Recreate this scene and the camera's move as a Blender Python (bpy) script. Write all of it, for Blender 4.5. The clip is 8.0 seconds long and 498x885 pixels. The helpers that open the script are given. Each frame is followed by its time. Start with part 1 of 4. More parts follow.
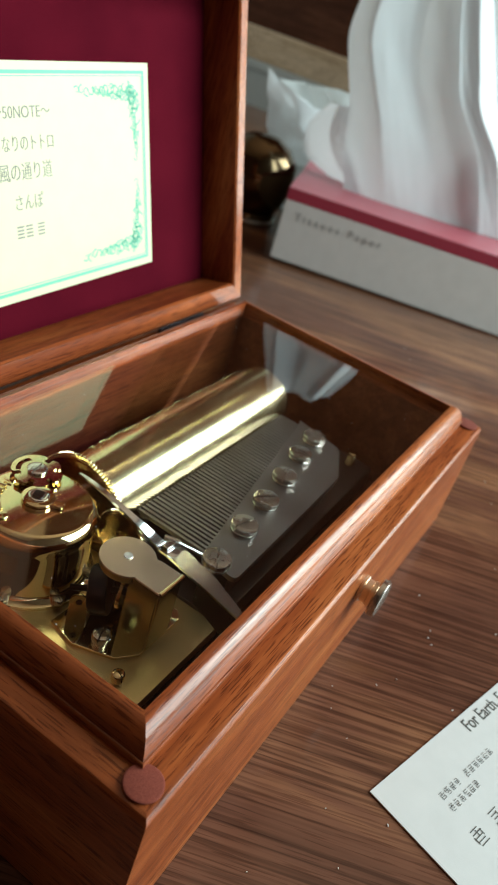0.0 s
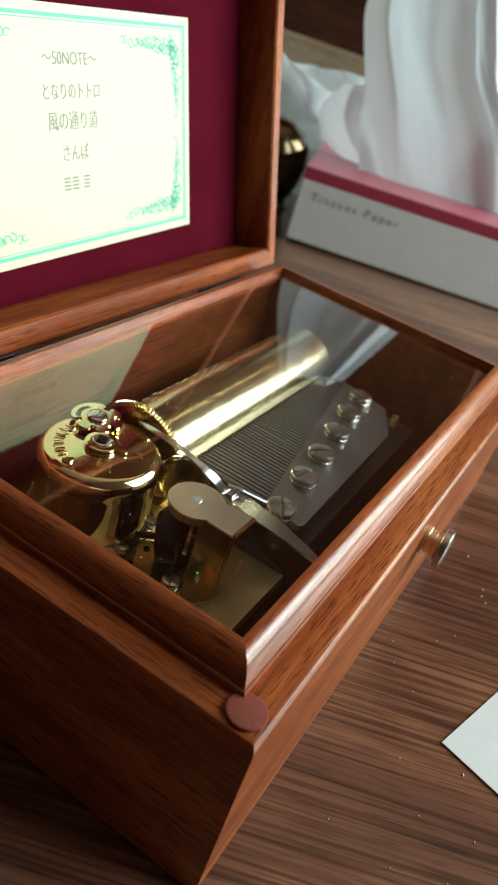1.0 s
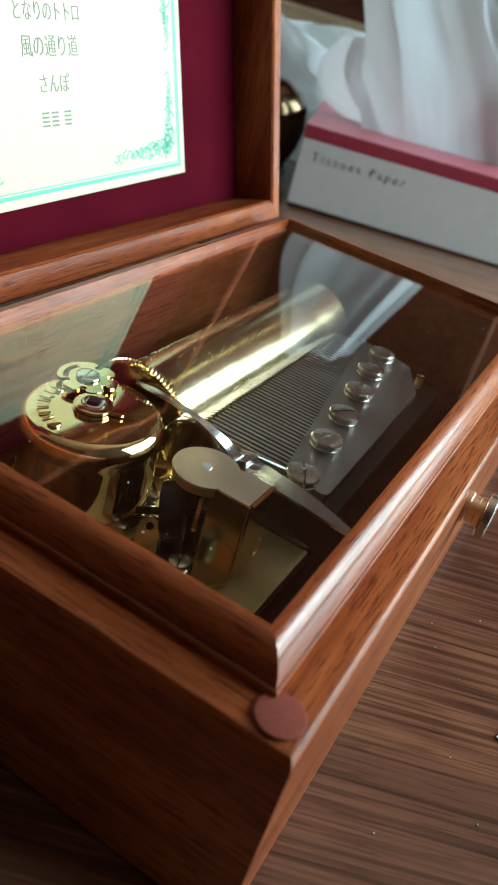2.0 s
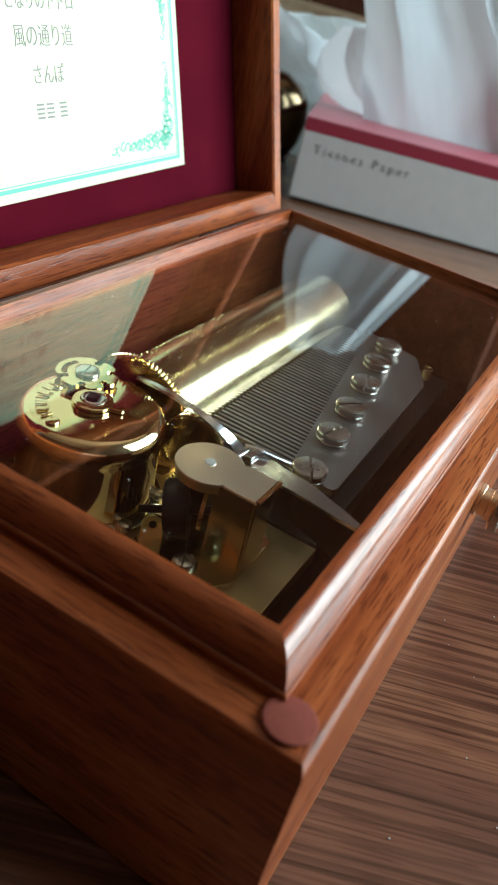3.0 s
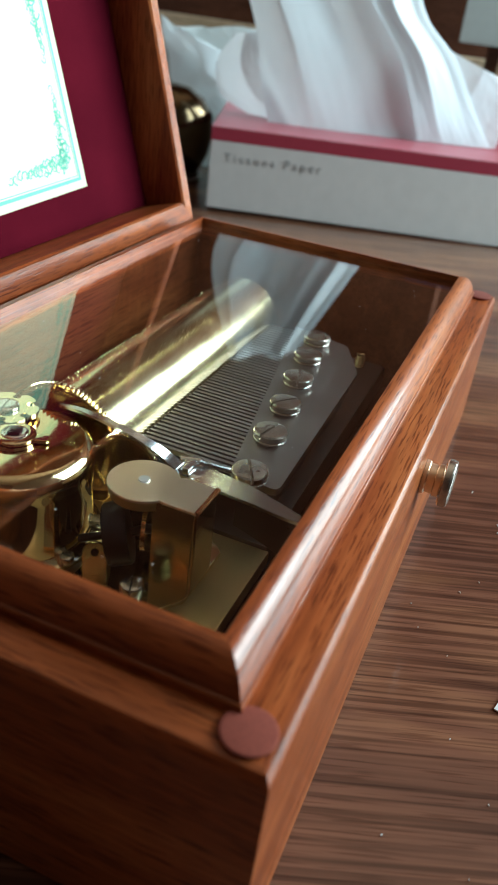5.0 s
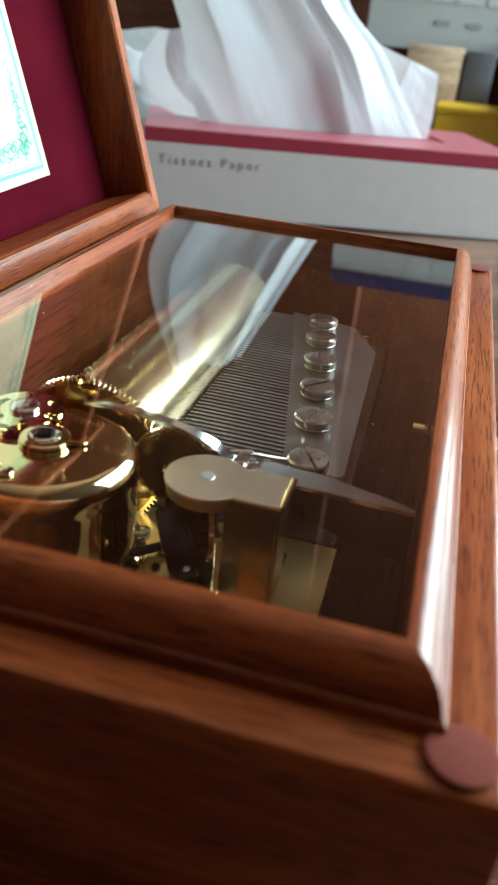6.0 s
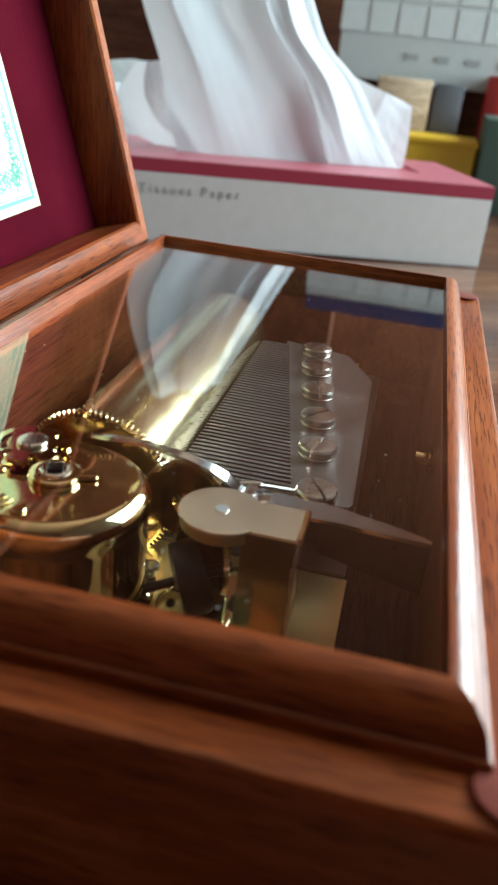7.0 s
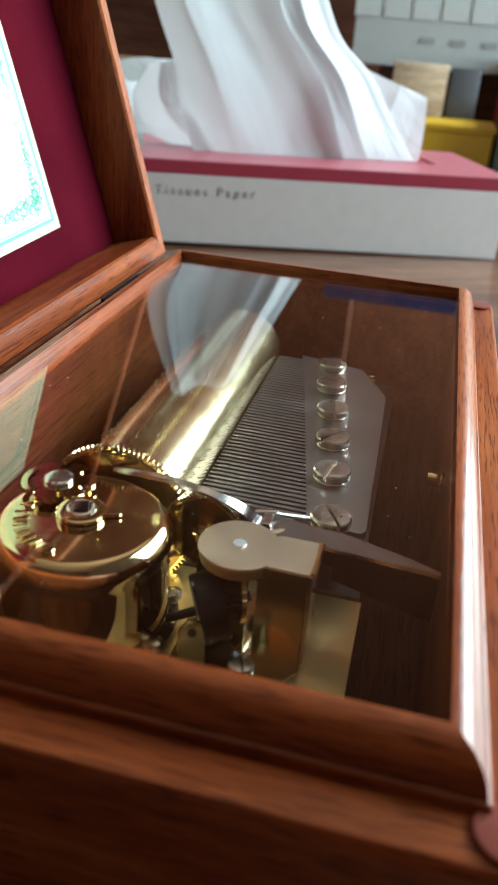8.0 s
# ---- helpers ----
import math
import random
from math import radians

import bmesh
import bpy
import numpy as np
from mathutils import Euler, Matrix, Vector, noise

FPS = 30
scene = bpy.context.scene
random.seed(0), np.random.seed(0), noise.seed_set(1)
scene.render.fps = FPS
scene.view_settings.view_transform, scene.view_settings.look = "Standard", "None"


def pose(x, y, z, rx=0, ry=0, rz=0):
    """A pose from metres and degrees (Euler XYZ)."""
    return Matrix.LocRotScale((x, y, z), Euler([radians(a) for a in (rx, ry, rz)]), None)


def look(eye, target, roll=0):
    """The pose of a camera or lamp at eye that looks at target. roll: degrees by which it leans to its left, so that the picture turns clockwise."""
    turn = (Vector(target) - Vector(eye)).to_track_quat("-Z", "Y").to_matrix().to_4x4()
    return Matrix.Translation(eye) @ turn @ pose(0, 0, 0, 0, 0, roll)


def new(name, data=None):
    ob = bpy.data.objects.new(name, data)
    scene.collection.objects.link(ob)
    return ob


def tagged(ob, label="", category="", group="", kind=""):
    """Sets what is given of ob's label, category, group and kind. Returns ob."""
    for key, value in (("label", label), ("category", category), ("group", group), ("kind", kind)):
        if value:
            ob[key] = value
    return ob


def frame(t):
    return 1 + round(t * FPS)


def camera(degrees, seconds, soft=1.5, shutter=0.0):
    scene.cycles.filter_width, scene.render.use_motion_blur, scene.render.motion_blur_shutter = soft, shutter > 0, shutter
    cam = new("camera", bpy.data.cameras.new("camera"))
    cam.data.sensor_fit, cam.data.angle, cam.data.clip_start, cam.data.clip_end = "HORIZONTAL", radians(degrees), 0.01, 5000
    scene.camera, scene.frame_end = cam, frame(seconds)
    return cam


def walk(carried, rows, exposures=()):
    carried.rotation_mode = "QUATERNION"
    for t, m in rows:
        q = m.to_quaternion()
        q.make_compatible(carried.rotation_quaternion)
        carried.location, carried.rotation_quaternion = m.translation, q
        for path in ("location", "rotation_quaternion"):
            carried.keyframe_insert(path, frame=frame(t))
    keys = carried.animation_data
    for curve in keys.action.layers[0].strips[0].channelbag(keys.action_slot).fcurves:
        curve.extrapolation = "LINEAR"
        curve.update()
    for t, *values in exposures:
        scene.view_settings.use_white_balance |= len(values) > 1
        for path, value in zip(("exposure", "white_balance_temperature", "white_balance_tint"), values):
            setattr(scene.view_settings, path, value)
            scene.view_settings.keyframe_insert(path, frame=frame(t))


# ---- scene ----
# K: one drawing unit in metres; x along the music box, y towards its hinge, z up from the tabletop
K = 0.014
cam = camera(35.55, 8.0, soft=1.5)
cam.data.dof.use_dof, cam.data.dof.focus_distance, cam.data.dof.aperture_fstop = True, 0.175, 36.0
PATH = [
    (0.0, look((-0.0724, -0.0263, 0.1717), (0.0849, 0.0390, 0.0668), 17.86)),
    (0.5, look((-0.0843, -0.0191, 0.1595), (0.0748, 0.0446, 0.0564), 18.55)),
    (1.0, look((-0.0840, -0.0160, 0.1517), (0.0752, 0.0476, 0.0486), 17.65)),
    (1.5, look((-0.0747, -0.0100, 0.1393), (0.0838, 0.0527, 0.0347), 16.67)),
    (3.0, look((-0.0633, -0.0073, 0.1290), (0.0936, 0.0565, 0.0226), 14.55)),
    (3.5, look((-0.0610, -0.0070, 0.1303), (0.0957, 0.0576, 0.0240), 14.24)),
    (4.0, look((-0.0582, -0.0079, 0.1320), (0.0993, 0.0560, 0.0266), 13.19)),
    (4.5, look((-0.0582, -0.0053, 0.1288), (0.1008, 0.0562, 0.0243), 10.80)),
    (5.0, look((-0.0581, -0.0120, 0.1264), (0.1045, 0.0447, 0.0247), 7.51)),
    (5.2, look((-0.0529, -0.0031, 0.1174), (0.1112, 0.0497, 0.0158), 6.57)),
    (6.3, look((-0.0530, 0.0192, 0.1083), (0.1208, 0.0532, 0.0154), 6.27)),
    (6.5, look((-0.0529, 0.0213, 0.1087), (0.1218, 0.0544, 0.0171), 6.37)),
    (7.0, look((-0.0534, 0.0245, 0.1086), (0.1229, 0.0558, 0.0194), 6.28)),
    (7.5, look((-0.0534, 0.0240, 0.1124), (0.1217, 0.0576, 0.0218), 5.61)),
    (8.0, look((-0.0544, 0.0242, 0.1197), (0.1186, 0.0600, 0.0259), 4.62)),
]
EXPOSURES = [(0.0, 0.08, 6850, 1), (1.0, 0.04, 6800, 0), (1.5, 0.02, 6200, -3), (3.0, 0.16, 6200, 0), (5.0, 0.2, 6150, -2), (6.5, 0.42, 6400, 4), (8.0, 0.44, 6400, 3)]
walk(cam, PATH, EXPOSURES)

# ---- light ----
world = bpy.data.worlds.new("daylight")
scene.world = world
world.use_nodes = True
wn = world.node_tree.nodes
sky = wn.new("ShaderNodeTexSky")
sky.sky_type, sky.sun_disc = "NISHITA", False
sky.sun_elevation, sky.sun_rotation = radians(24), radians(130)
world.node_tree.links.new(sky.outputs[0], wn["Background"].inputs[0])
wn["Background"].inputs[1].default_value = 0.12

sun = new("sun", bpy.data.lights.new("sun", "SUN"))
sun.data.energy, sun.data.angle, sun.data.color = 0.55, radians(12), (0.97, 0.98, 1.0)
sun.matrix_world = look((3.2, -2.6, 1.6), (0.2, 0, 0))

window_light = new("window_light", bpy.data.lights.new("window_light", "AREA"))
window_light.data.shape, window_light.data.size, window_light.data.size_y = "RECTANGLE", 1.66, 1.05
window_light.data.energy, window_light.data.color = 63.0, (0.745, 0.90, 0.99)
window_light.matrix_world = look((1.05, -0.84, 0.625), (1.05, 0.0, 0.625))


# ---- materials ----
def material(name, rough=0.5, metal=0.0, color=(0.5, 0.5, 0.5)):
    m = bpy.data.materials.new(name)
    m.use_nodes = True
    b = m.node_tree.nodes["Principled BSDF"]
    b.inputs["Base Color"].default_value = (*color, 1)
    b.inputs["Roughness"].default_value = rough
    b.inputs["Metallic"].default_value = metal
    return m, m.node_tree.nodes, m.node_tree.links, b


def coords(n, l, scale=(1, 1, 1), turn=(0, 0, 0)):
    c, mp = n.new("ShaderNodeTexCoord"), n.new("ShaderNodeMapping")
    mp.inputs["Scale"].default_value = scale
    l.new(c.outputs["Object"], mp.inputs["Vector"])
    if any(turn):
        first = n.new("ShaderNodeMapping")
        first.inputs["Rotation"].default_value = [radians(a) for a in turn]
        l.new(c.outputs["Object"], first.inputs["Vector"])
        l.new(first.outputs[0], mp.inputs["Vector"])
    return mp.outputs[0]


def noise_tex(n, l, vec, scale, detail=4, rough=0.55, distortion=0.0):
    t = n.new("ShaderNodeTexNoise")
    t.inputs["Scale"].default_value, t.inputs["Detail"].default_value = scale, detail
    t.inputs["Roughness"].default_value, t.inputs["Distortion"].default_value = rough, distortion
    if vec is not None:
        l.new(vec, t.inputs["Vector"])
    return t.outputs["Fac"]


def ramp(n, l, fac, stops):
    r = n.new("ShaderNodeValToRGB")
    e = r.color_ramp.elements
    while len(e) < len(stops):
        e.new(0.5)
    for k, (p, c) in enumerate(stops):
        e[k].position, e[k].color = p, (*c, 1)
    l.new(fac, r.inputs[0])
    return r.outputs[0]


def mix(n, l, fac, a, b, mode="MIX"):
    m = n.new("ShaderNodeMix")
    m.data_type, m.blend_type = "RGBA", mode
    for k, v in ((0, fac), (6, a), (7, b)):
        if hasattr(v, "links"):
            l.new(v, m.inputs[k])
        elif k == 0:
            m.inputs[k].default_value = v
        else:
            m.inputs[k].default_value = (*v, 1)
    return m.outputs[2]


def bump(n, l, b, height, strength, distance):
    bp = n.new("ShaderNodeBump")
    bp.inputs["Strength"].default_value, bp.inputs["Distance"].default_value = strength, distance
    l.new(height, bp.inputs["Height"])
    l.new(bp.outputs[0], b.inputs["Normal"])


def wood(name, dark, mid, light, along="x", rough=0.42, coat=0.55, pores=0.8, figure=(7, 60), fibre=(22, 620), pore=(150, 2800), turn=(0, 0, 0), veins=0.55, sharp=(0.32, 0.62), coat_rough=0.14, fibre_detail=5, warp=0.4):
    """Varnished wood: broad figure, fine fibres and short dark pores along one axis; pairs are waves per metre along and across."""
    m, n, l, b = material(name, rough)

    def stretched(pair):
        return coords(n, l, {"x": (pair[0], pair[1], pair[1]), "y": (pair[1], pair[0], pair[1]), "z": (pair[1], pair[1], pair[0])}[along], turn)

    broad = noise_tex(n, l, stretched(figure), 1.0, 4, 0.6, 0.8)
    lines = noise_tex(n, l, stretched(fibre), 1.0, fibre_detail, 0.6, warp)
    dashes = noise_tex(n, l, stretched(pore), 1.0, 2, 0.4)
    patches = noise_tex(n, l, coords(n, l, (30, 30, 30)), 1.0, 3)
    base = ramp(n, l, broad, [(0.28, dark), (0.5, mid), (0.74, light)])
    col = mix(n, l, veins, base, ramp(n, l, lines, [(sharp[0], (0.42, 0.36, 0.33)), (sharp[1], (1.12, 1.1, 1.06))]), "MULTIPLY")
    dots = ramp(n, l, dashes, [(0.36, (0.36, 0.25, 0.19)), (0.45, (1, 1, 1))])
    col = mix(n, l, pores, col, dots, "MULTIPLY")
    l.new(col, b.inputs["Base Color"])
    b.inputs["Specular IOR Level"].default_value = 0.08
    gloss = n.new("ShaderNodeMapRange")
    gloss.inputs["To Min"].default_value, gloss.inputs["To Max"].default_value = rough * 0.75, rough * 1.35
    l.new(patches, gloss.inputs["Value"])
    l.new(gloss.outputs[0], b.inputs["Roughness"])
    b.inputs["Coat Weight"].default_value, b.inputs["Coat Roughness"].default_value = coat, coat_rough
    bump(n, l, b, mix(n, l, 0.6, lines, dots), 0.15, 0.0002)
    l.new(b.inputs["Normal"].links[0].from_socket, b.inputs["Coat Normal"])
    return m


MAHOGANY = ((0.158, 0.030, 0.008), (0.288, 0.069, 0.019), (0.42, 0.134, 0.041))
wood_x = wood("mahogany_along", *MAHOGANY, along="x")
wood_y = wood("mahogany_across", *MAHOGANY, along="y")
wood_z = wood("mahogany_upright", *MAHOGANY, along="z")
# mahogany with the shade of the deep box interior put into its colours
wood_inner_shade = wood("mahogany_interior_shade", (0.07, 0.016, 0.006), (0.125, 0.034, 0.011), (0.19, 0.062, 0.021), along="x", coat=0.3)
wood_table = wood("dark_oak_table", (0.072, 0.029, 0.020), (0.135, 0.056, 0.034), (0.33, 0.16, 0.080), along="y", rough=0.3, coat=0.85,
                  pores=0.5, figure=(5, 17), fibre=(9, 600), pore=(60, 1700), turn=(0, 0, -21.5), veins=0.85, sharp=(0.38, 0.58), coat_rough=0.12, fibre_detail=1.2, warp=0.6)
wood_dark = wood("dark_cabinet_wood", (0.055, 0.021, 0.013), (0.095, 0.038, 0.023), (0.135, 0.056, 0.032), along="y", rough=0.55, coat=0.08)
wood_panelling = wood("red_brown_panelling_wood", (0.13, 0.042, 0.022), (0.175, 0.060, 0.031), (0.215, 0.080, 0.042), along="z", rough=0.5, coat=0.1)
wood_pale = wood("pale_shelf_wood", (0.60, 0.45, 0.30), (0.70, 0.54, 0.38), (0.76, 0.62, 0.46), along="y", rough=0.5, coat=0.1)


def metal(name, color, rough, scratch=0.15, spots=0.0, stretch=(900, 900, 900)):
    m, n, l, b = material(name, rough, 1.0, color)
    fine = noise_tex(n, l, coords(n, l, stretch), 1.0, 5, 0.7)
    broad = noise_tex(n, l, coords(n, l, (60, 60, 60)), 1.0, 3)
    tint = ramp(n, l, broad, [(0.3, tuple(c * 0.86 for c in color)), (0.7, color)])
    l.new(tint, b.inputs["Base Color"])
    r = n.new("ShaderNodeMapRange")
    r.inputs["To Min"].default_value, r.inputs["To Max"].default_value = rough * 0.7, rough * 1.3 + 0.03
    l.new(broad, r.inputs["Value"])
    l.new(r.outputs[0], b.inputs["Roughness"])
    if scratch:
        bump(n, l, b, fine, scratch, 0.00006)
    return m


brass = metal("polished_brass", (0.94, 0.79, 0.49), 0.06, 0.0)
brass_satin = metal("satin_brass_plate", (0.80, 0.59, 0.29), 0.31, 0.1)
brass_dull = metal("polished_brass_bracket", (0.47, 0.44, 0.23), 0.18, 0.0)
brass_cylinder = metal("drawn_brass_cylinder", (0.88, 0.75, 0.46), 0.17, 0.0, stretch=(5200, 90, 90))
brass_pale = metal("pale_nickel_brass", (0.90, 0.71, 0.52), 0.33, 0.0)
steel = metal("polished_steel", (0.78, 0.78, 0.79), 0.15, 0.0)
bed_metal = metal("dull_bronze_bed", (0.17, 0.15, 0.14), 0.36, 0.0)
steel_comb = metal("ground_steel_comb", (0.36, 0.33, 0.315), 0.34, 0.0, stretch=(1600, 200, 1600))
steel_screw = metal("bright_nickel_screw", (0.60, 0.56, 0.50), 0.24, 0.0)
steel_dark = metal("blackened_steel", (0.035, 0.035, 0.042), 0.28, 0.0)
# brass for wheel faces, with their dark reflection put into the colour
brass_dark_reflection = metal("brass_with_dark_reflection", (0.42, 0.28, 0.13), 0.16, 0.0)
bronze = metal("aged_brass_bell", (0.13, 0.09, 0.05), 0.16, 0.05)

velvet, n, l, b = material("burgundy_velvet", 0.95)
v_noise = noise_tex(n, l, coords(n, l, (1, 1, 1)), 5200, 3)
v_broad = noise_tex(n, l, coords(n, l, (1, 1, 1)), 40, 3)
col = mix(n, l, 0.35, ramp(n, l, v_broad, [(0.3, (0.052, 0.002, 0.0070)), (0.7, (0.077, 0.0035, 0.0100))]),
          ramp(n, l, v_noise, [(0.3, (0.036, 0.0015, 0.0048)), (0.7, (0.087, 0.005, 0.0132))]))
l.new(col, b.inputs["Base Color"])
b.inputs["Sheen Weight"].default_value, b.inputs["Sheen Roughness"].default_value = 0.0, 0.5
b.inputs["Specular IOR Level"].default_value = 0.02
b.inputs["Sheen Tint"].default_value = (0.5, 0.05, 0.12, 1)
bump(n, l, b, v_noise, 0.5, 0.0004)

felt, n, l, b = material("brown_felt", 0.95)
f_noise = noise_tex(n, l, coords(n, l, (1, 1, 1)), 3000, 4)
l.new(ramp(n, l, f_noise, [(0.3, (0.150, 0.026, 0.014)), (0.7, (0.22, 0.043, 0.024))]), b.inputs["Base Color"])
bump(n, l, b, f_noise, 0.3, 0.0002)


def paper(name, color, rough=0.6, mottling=0.06, through_light=0.0):
    m, n, l, b = material(name, rough)
    t = noise_tex(n, l, coords(n, l, (1, 1, 1)), 120, 5)
    f = noise_tex(n, l, coords(n, l, (1, 1, 1)), 2600, 3)
    l.new(ramp(n, l, t, [(0.3, tuple(c * (1 - mottling) for c in color)), (0.7, color)]), b.inputs["Base Color"])
    bump(n, l, b, f, 0.15, 0.0001)
    if through_light:
        b.inputs["Subsurface Weight"].default_value = 0.0
        tr, ms = n.new("ShaderNodeBsdfTranslucent"), n.new("ShaderNodeMixShader")
        tr.inputs[0].default_value = (*color, 1)
        ms.inputs[0].default_value = through_light
        l.new(b.outputs[0], ms.inputs[1])
        l.new(tr.outputs[0], ms.inputs[2])
        l.new(ms.outputs[0], n["Material Output"].inputs[0])
    return m


label_paper = paper("cream_label_paper", (0.50, 0.482, 0.305), 0.5)
label_green = paper("mint_green_ink", (0.11, 0.42, 0.28), 0.6)
ink = paper("grey_ink", (0.055, 0.055, 0.05), 0.6)
ink_label = paper("faded_label_ink", (0.17, 0.165, 0.14), 0.6)
ink_pale = paper("pale_grey_ink", (0.33, 0.33, 0.32), 0.6)
card_paper = paper("white_card", (0.60, 0.61, 0.61), 0.45)
box_white = paper("grey_white_carton", (0.66, 0.625, 0.60), 0.45)
box_red = paper("deep_red_print", (0.34, 0.035, 0.062), 0.38)
box_pink = paper("rose_red_print", (0.42, 0.10, 0.13), 0.36)
tissue_mat = paper("white_tissue", (0.82, 0.86, 0.88), 0.9, 0.03, 0.42)
film_mat = paper("frosted_film", (0.72, 0.76, 0.75), 0.35, 0.05, 0.5)
yellow_card = paper("yellow_card", (0.75, 0.45, 0.02), 0.5)
red_plastic = paper("red_plastic", (0.5, 0.03, 0.03), 0.4)
green_dark = paper("dark_green_cover", (0.05, 0.09, 0.07), 0.5)
faint_ink = paper("faint_carton_ink", (0.21, 0.21, 0.21), 0.6)
grey_card = paper("grey_card", (0.48, 0.49, 0.47), 0.6)
grey_dark = paper("dark_grey_cover", (0.10, 0.10, 0.11), 0.5)
# unseen ceiling and west wall: tones chosen for the bounce light they give
ceiling_paint = paper("warm_bounce_ceiling", (0.74, 0.47, 0.31), 0.8)
wall_west_paint = paper("brown_wall", (0.12, 0.048, 0.03), 0.8)
wall_paint = paper("pale_plaster_wall", (0.42, 0.40, 0.37), 0.8)
floor_mat = wood("floor_boards", (0.1, 0.05, 0.025), (0.17, 0.09, 0.045), (0.22, 0.12, 0.06), along="x", rough=0.4)

glass, n, l, b = material("clear_glass", 0.0, 0.0, (0.96, 0.98, 0.97))
b.inputs["Transmission Weight"].default_value, b.inputs["IOR"].default_value = 1.0, 1.5

# box floor: shaded version of the mahogany, shade put into the colour
wood_bottom_shade = wood("mahogany_bottom_shade", (0.04, 0.012, 0.007), (0.065, 0.021, 0.012), (0.095, 0.032, 0.018), along="x", rough=0.5, coat=0.1)


# ---- builders: meshes are drawn in units of K ----
HOME = {}


def thing(name, at, label, category, group="", kind=""):
    ob = new(name)
    ob.location = Vector(at) * K
    ob.empty_display_size = 0.01
    HOME[ob] = Vector(at) * K
    return tagged(ob, label, category, group, kind)


def finish(name, bm, mat, origin, smooth=35):
    bmesh.ops.recalc_face_normals(bm, faces=bm.faces)
    me = bpy.data.meshes.new(name)
    bm.transform(Matrix.Translation(-origin) @ Matrix.Scale(K, 4))
    bm.to_mesh(me)
    bm.free()
    me.materials.append(mat)
    if smooth:
        me.shade_smooth()
        me.set_sharp_from_angle(angle=radians(smooth))
    return me


def part(name, bm, mat, parent, label="", smooth=35):
    """One bmesh as one mesh object under a thing or a part."""
    origin = HOME[parent]
    ob = new(name, finish(name, bm, mat, origin, smooth))
    ob.parent = parent
    HOME[ob] = origin
    if 0 < smooth < 100:
        even = ob.modifiers.new("even_normals", "WEIGHTED_NORMAL")
        even.keep_sharp = True
    if label:
        ob["label"] = label
    return ob


def single(name, bm, mat, at, label, category, group="", kind="", smooth=35):
    """A thing of one mesh."""
    origin = Vector(at) * K
    ob = new(name, finish(name, bm, mat, origin, smooth))
    ob.location = origin
    HOME[ob] = origin
    return tagged(ob, label, category, group, kind)


def box(x0, x1, y0, y1, z0, z1, bevel=0.0, m=None, bm=None):
    bm = bm or bmesh.new()
    made = bmesh.ops.create_cube(bm, size=1)["verts"]
    bmesh.ops.transform(bm, verts=made, matrix=Matrix.Translation(((x0 + x1) / 2, (y0 + y1) / 2, (z0 + z1) / 2))
                        @ Matrix.Diagonal((x1 - x0, y1 - y0, z1 - z0, 1)))
    if bevel:
        edges = list({e for v in made for e in v.link_edges})
        made = bmesh.ops.bevel(bm, geom=edges, offset=bevel, segments=2, affect="EDGES", profile=0.5)["verts"]
        made = list({v for v in made})
    if m is not None:
        bm.transform(m)
    return bm


def prism(points, z0, z1, bevel=0.0, m=None):
    """A plate with the given outline in x and y."""
    bm = bmesh.new()
    f = bm.faces.new([bm.verts.new((x, y, z0)) for x, y in points])
    up = bmesh.ops.extrude_face_region(bm, geom=[f])["geom"]
    bmesh.ops.translate(bm, verts=[g for g in up if isinstance(g, bmesh.types.BMVert)], vec=(0, 0, z1 - z0))
    if bevel:
        top = [e for e in bm.edges if abs(e.verts[0].co.z - e.verts[1].co.z) < 1e-6]
        bmesh.ops.bevel(bm, geom=top, offset=bevel, segments=2, affect="EDGES", profile=0.5)
    if m is not None:
        bm.transform(m)
    return bm


def lathe(profile, steps=48, m=None, cap=True):
    """Profile of (radius, height) turned round z."""
    bm = bmesh.new()
    rings = []
    for r, z in profile:
        if r < 1e-5:
            rings.append([bm.verts.new((0, 0, z))])
        else:
            rings.append([bm.verts.new((r * math.cos(2 * math.pi * k / steps), r * math.sin(2 * math.pi * k / steps), z)) for k in range(steps)])
    for a, c in zip(rings, rings[1:]):
        for k in range(steps):
            j = (k + 1) % steps
            if len(a) == 1 and len(c) > 1:
                bm.faces.new((a[0], c[k], c[j]))
            elif len(c) == 1 and len(a) > 1:
                bm.faces.new((a[k], a[j], c[0]))
            elif len(a) > 1:
                bm.faces.new((a[k], a[j], c[j], c[k]))
    if cap:
        for ring in (rings[0], rings[-1]):
            if len(ring) > 2:
                bm.faces.new(ring)
    if m is not None:
        bm.transform(m)
    return bm


def tube(path, radius, sides=8):
    """A round bar along a line of points."""
    bm = bmesh.new()
    pts = [Vector(p) for p in path]
    rings = []
    for k, p in enumerate(pts):
        way = (pts[min(k + 1, len(pts) - 1)] - pts[max(k - 1, 0)]).normalized()
        side = way.cross(Vector((0.21, 0.36, 0.91))).normalized()
        up = way.cross(side)
        rings.append([bm.verts.new(p + radius * (math.cos(2 * math.pi * j / sides) * side + math.sin(2 * math.pi * j / sides) * up)) for j in range(sides)])
    for a, c in zip(rings, rings[1:]):
        for j in range(sides):
            bm.faces.new((a[j], a[(j + 1) % sides], c[(j + 1) % sides], c[j]))
    bm.faces.new(rings[0])
    bm.faces.new(rings[-1])
    return bm


def gear_outline(r, teeth, depth):
    pts = []
    for k in range(teeth):
        for f, q in ((0.0, r - depth), (0.3, r - depth * 0.9), (0.45, r), (0.75, r), (0.9, r - depth * 0.9)):
            a = 2 * math.pi * (k + f) / teeth
            pts.append((q * math.cos(a), q * math.sin(a)))
    return pts


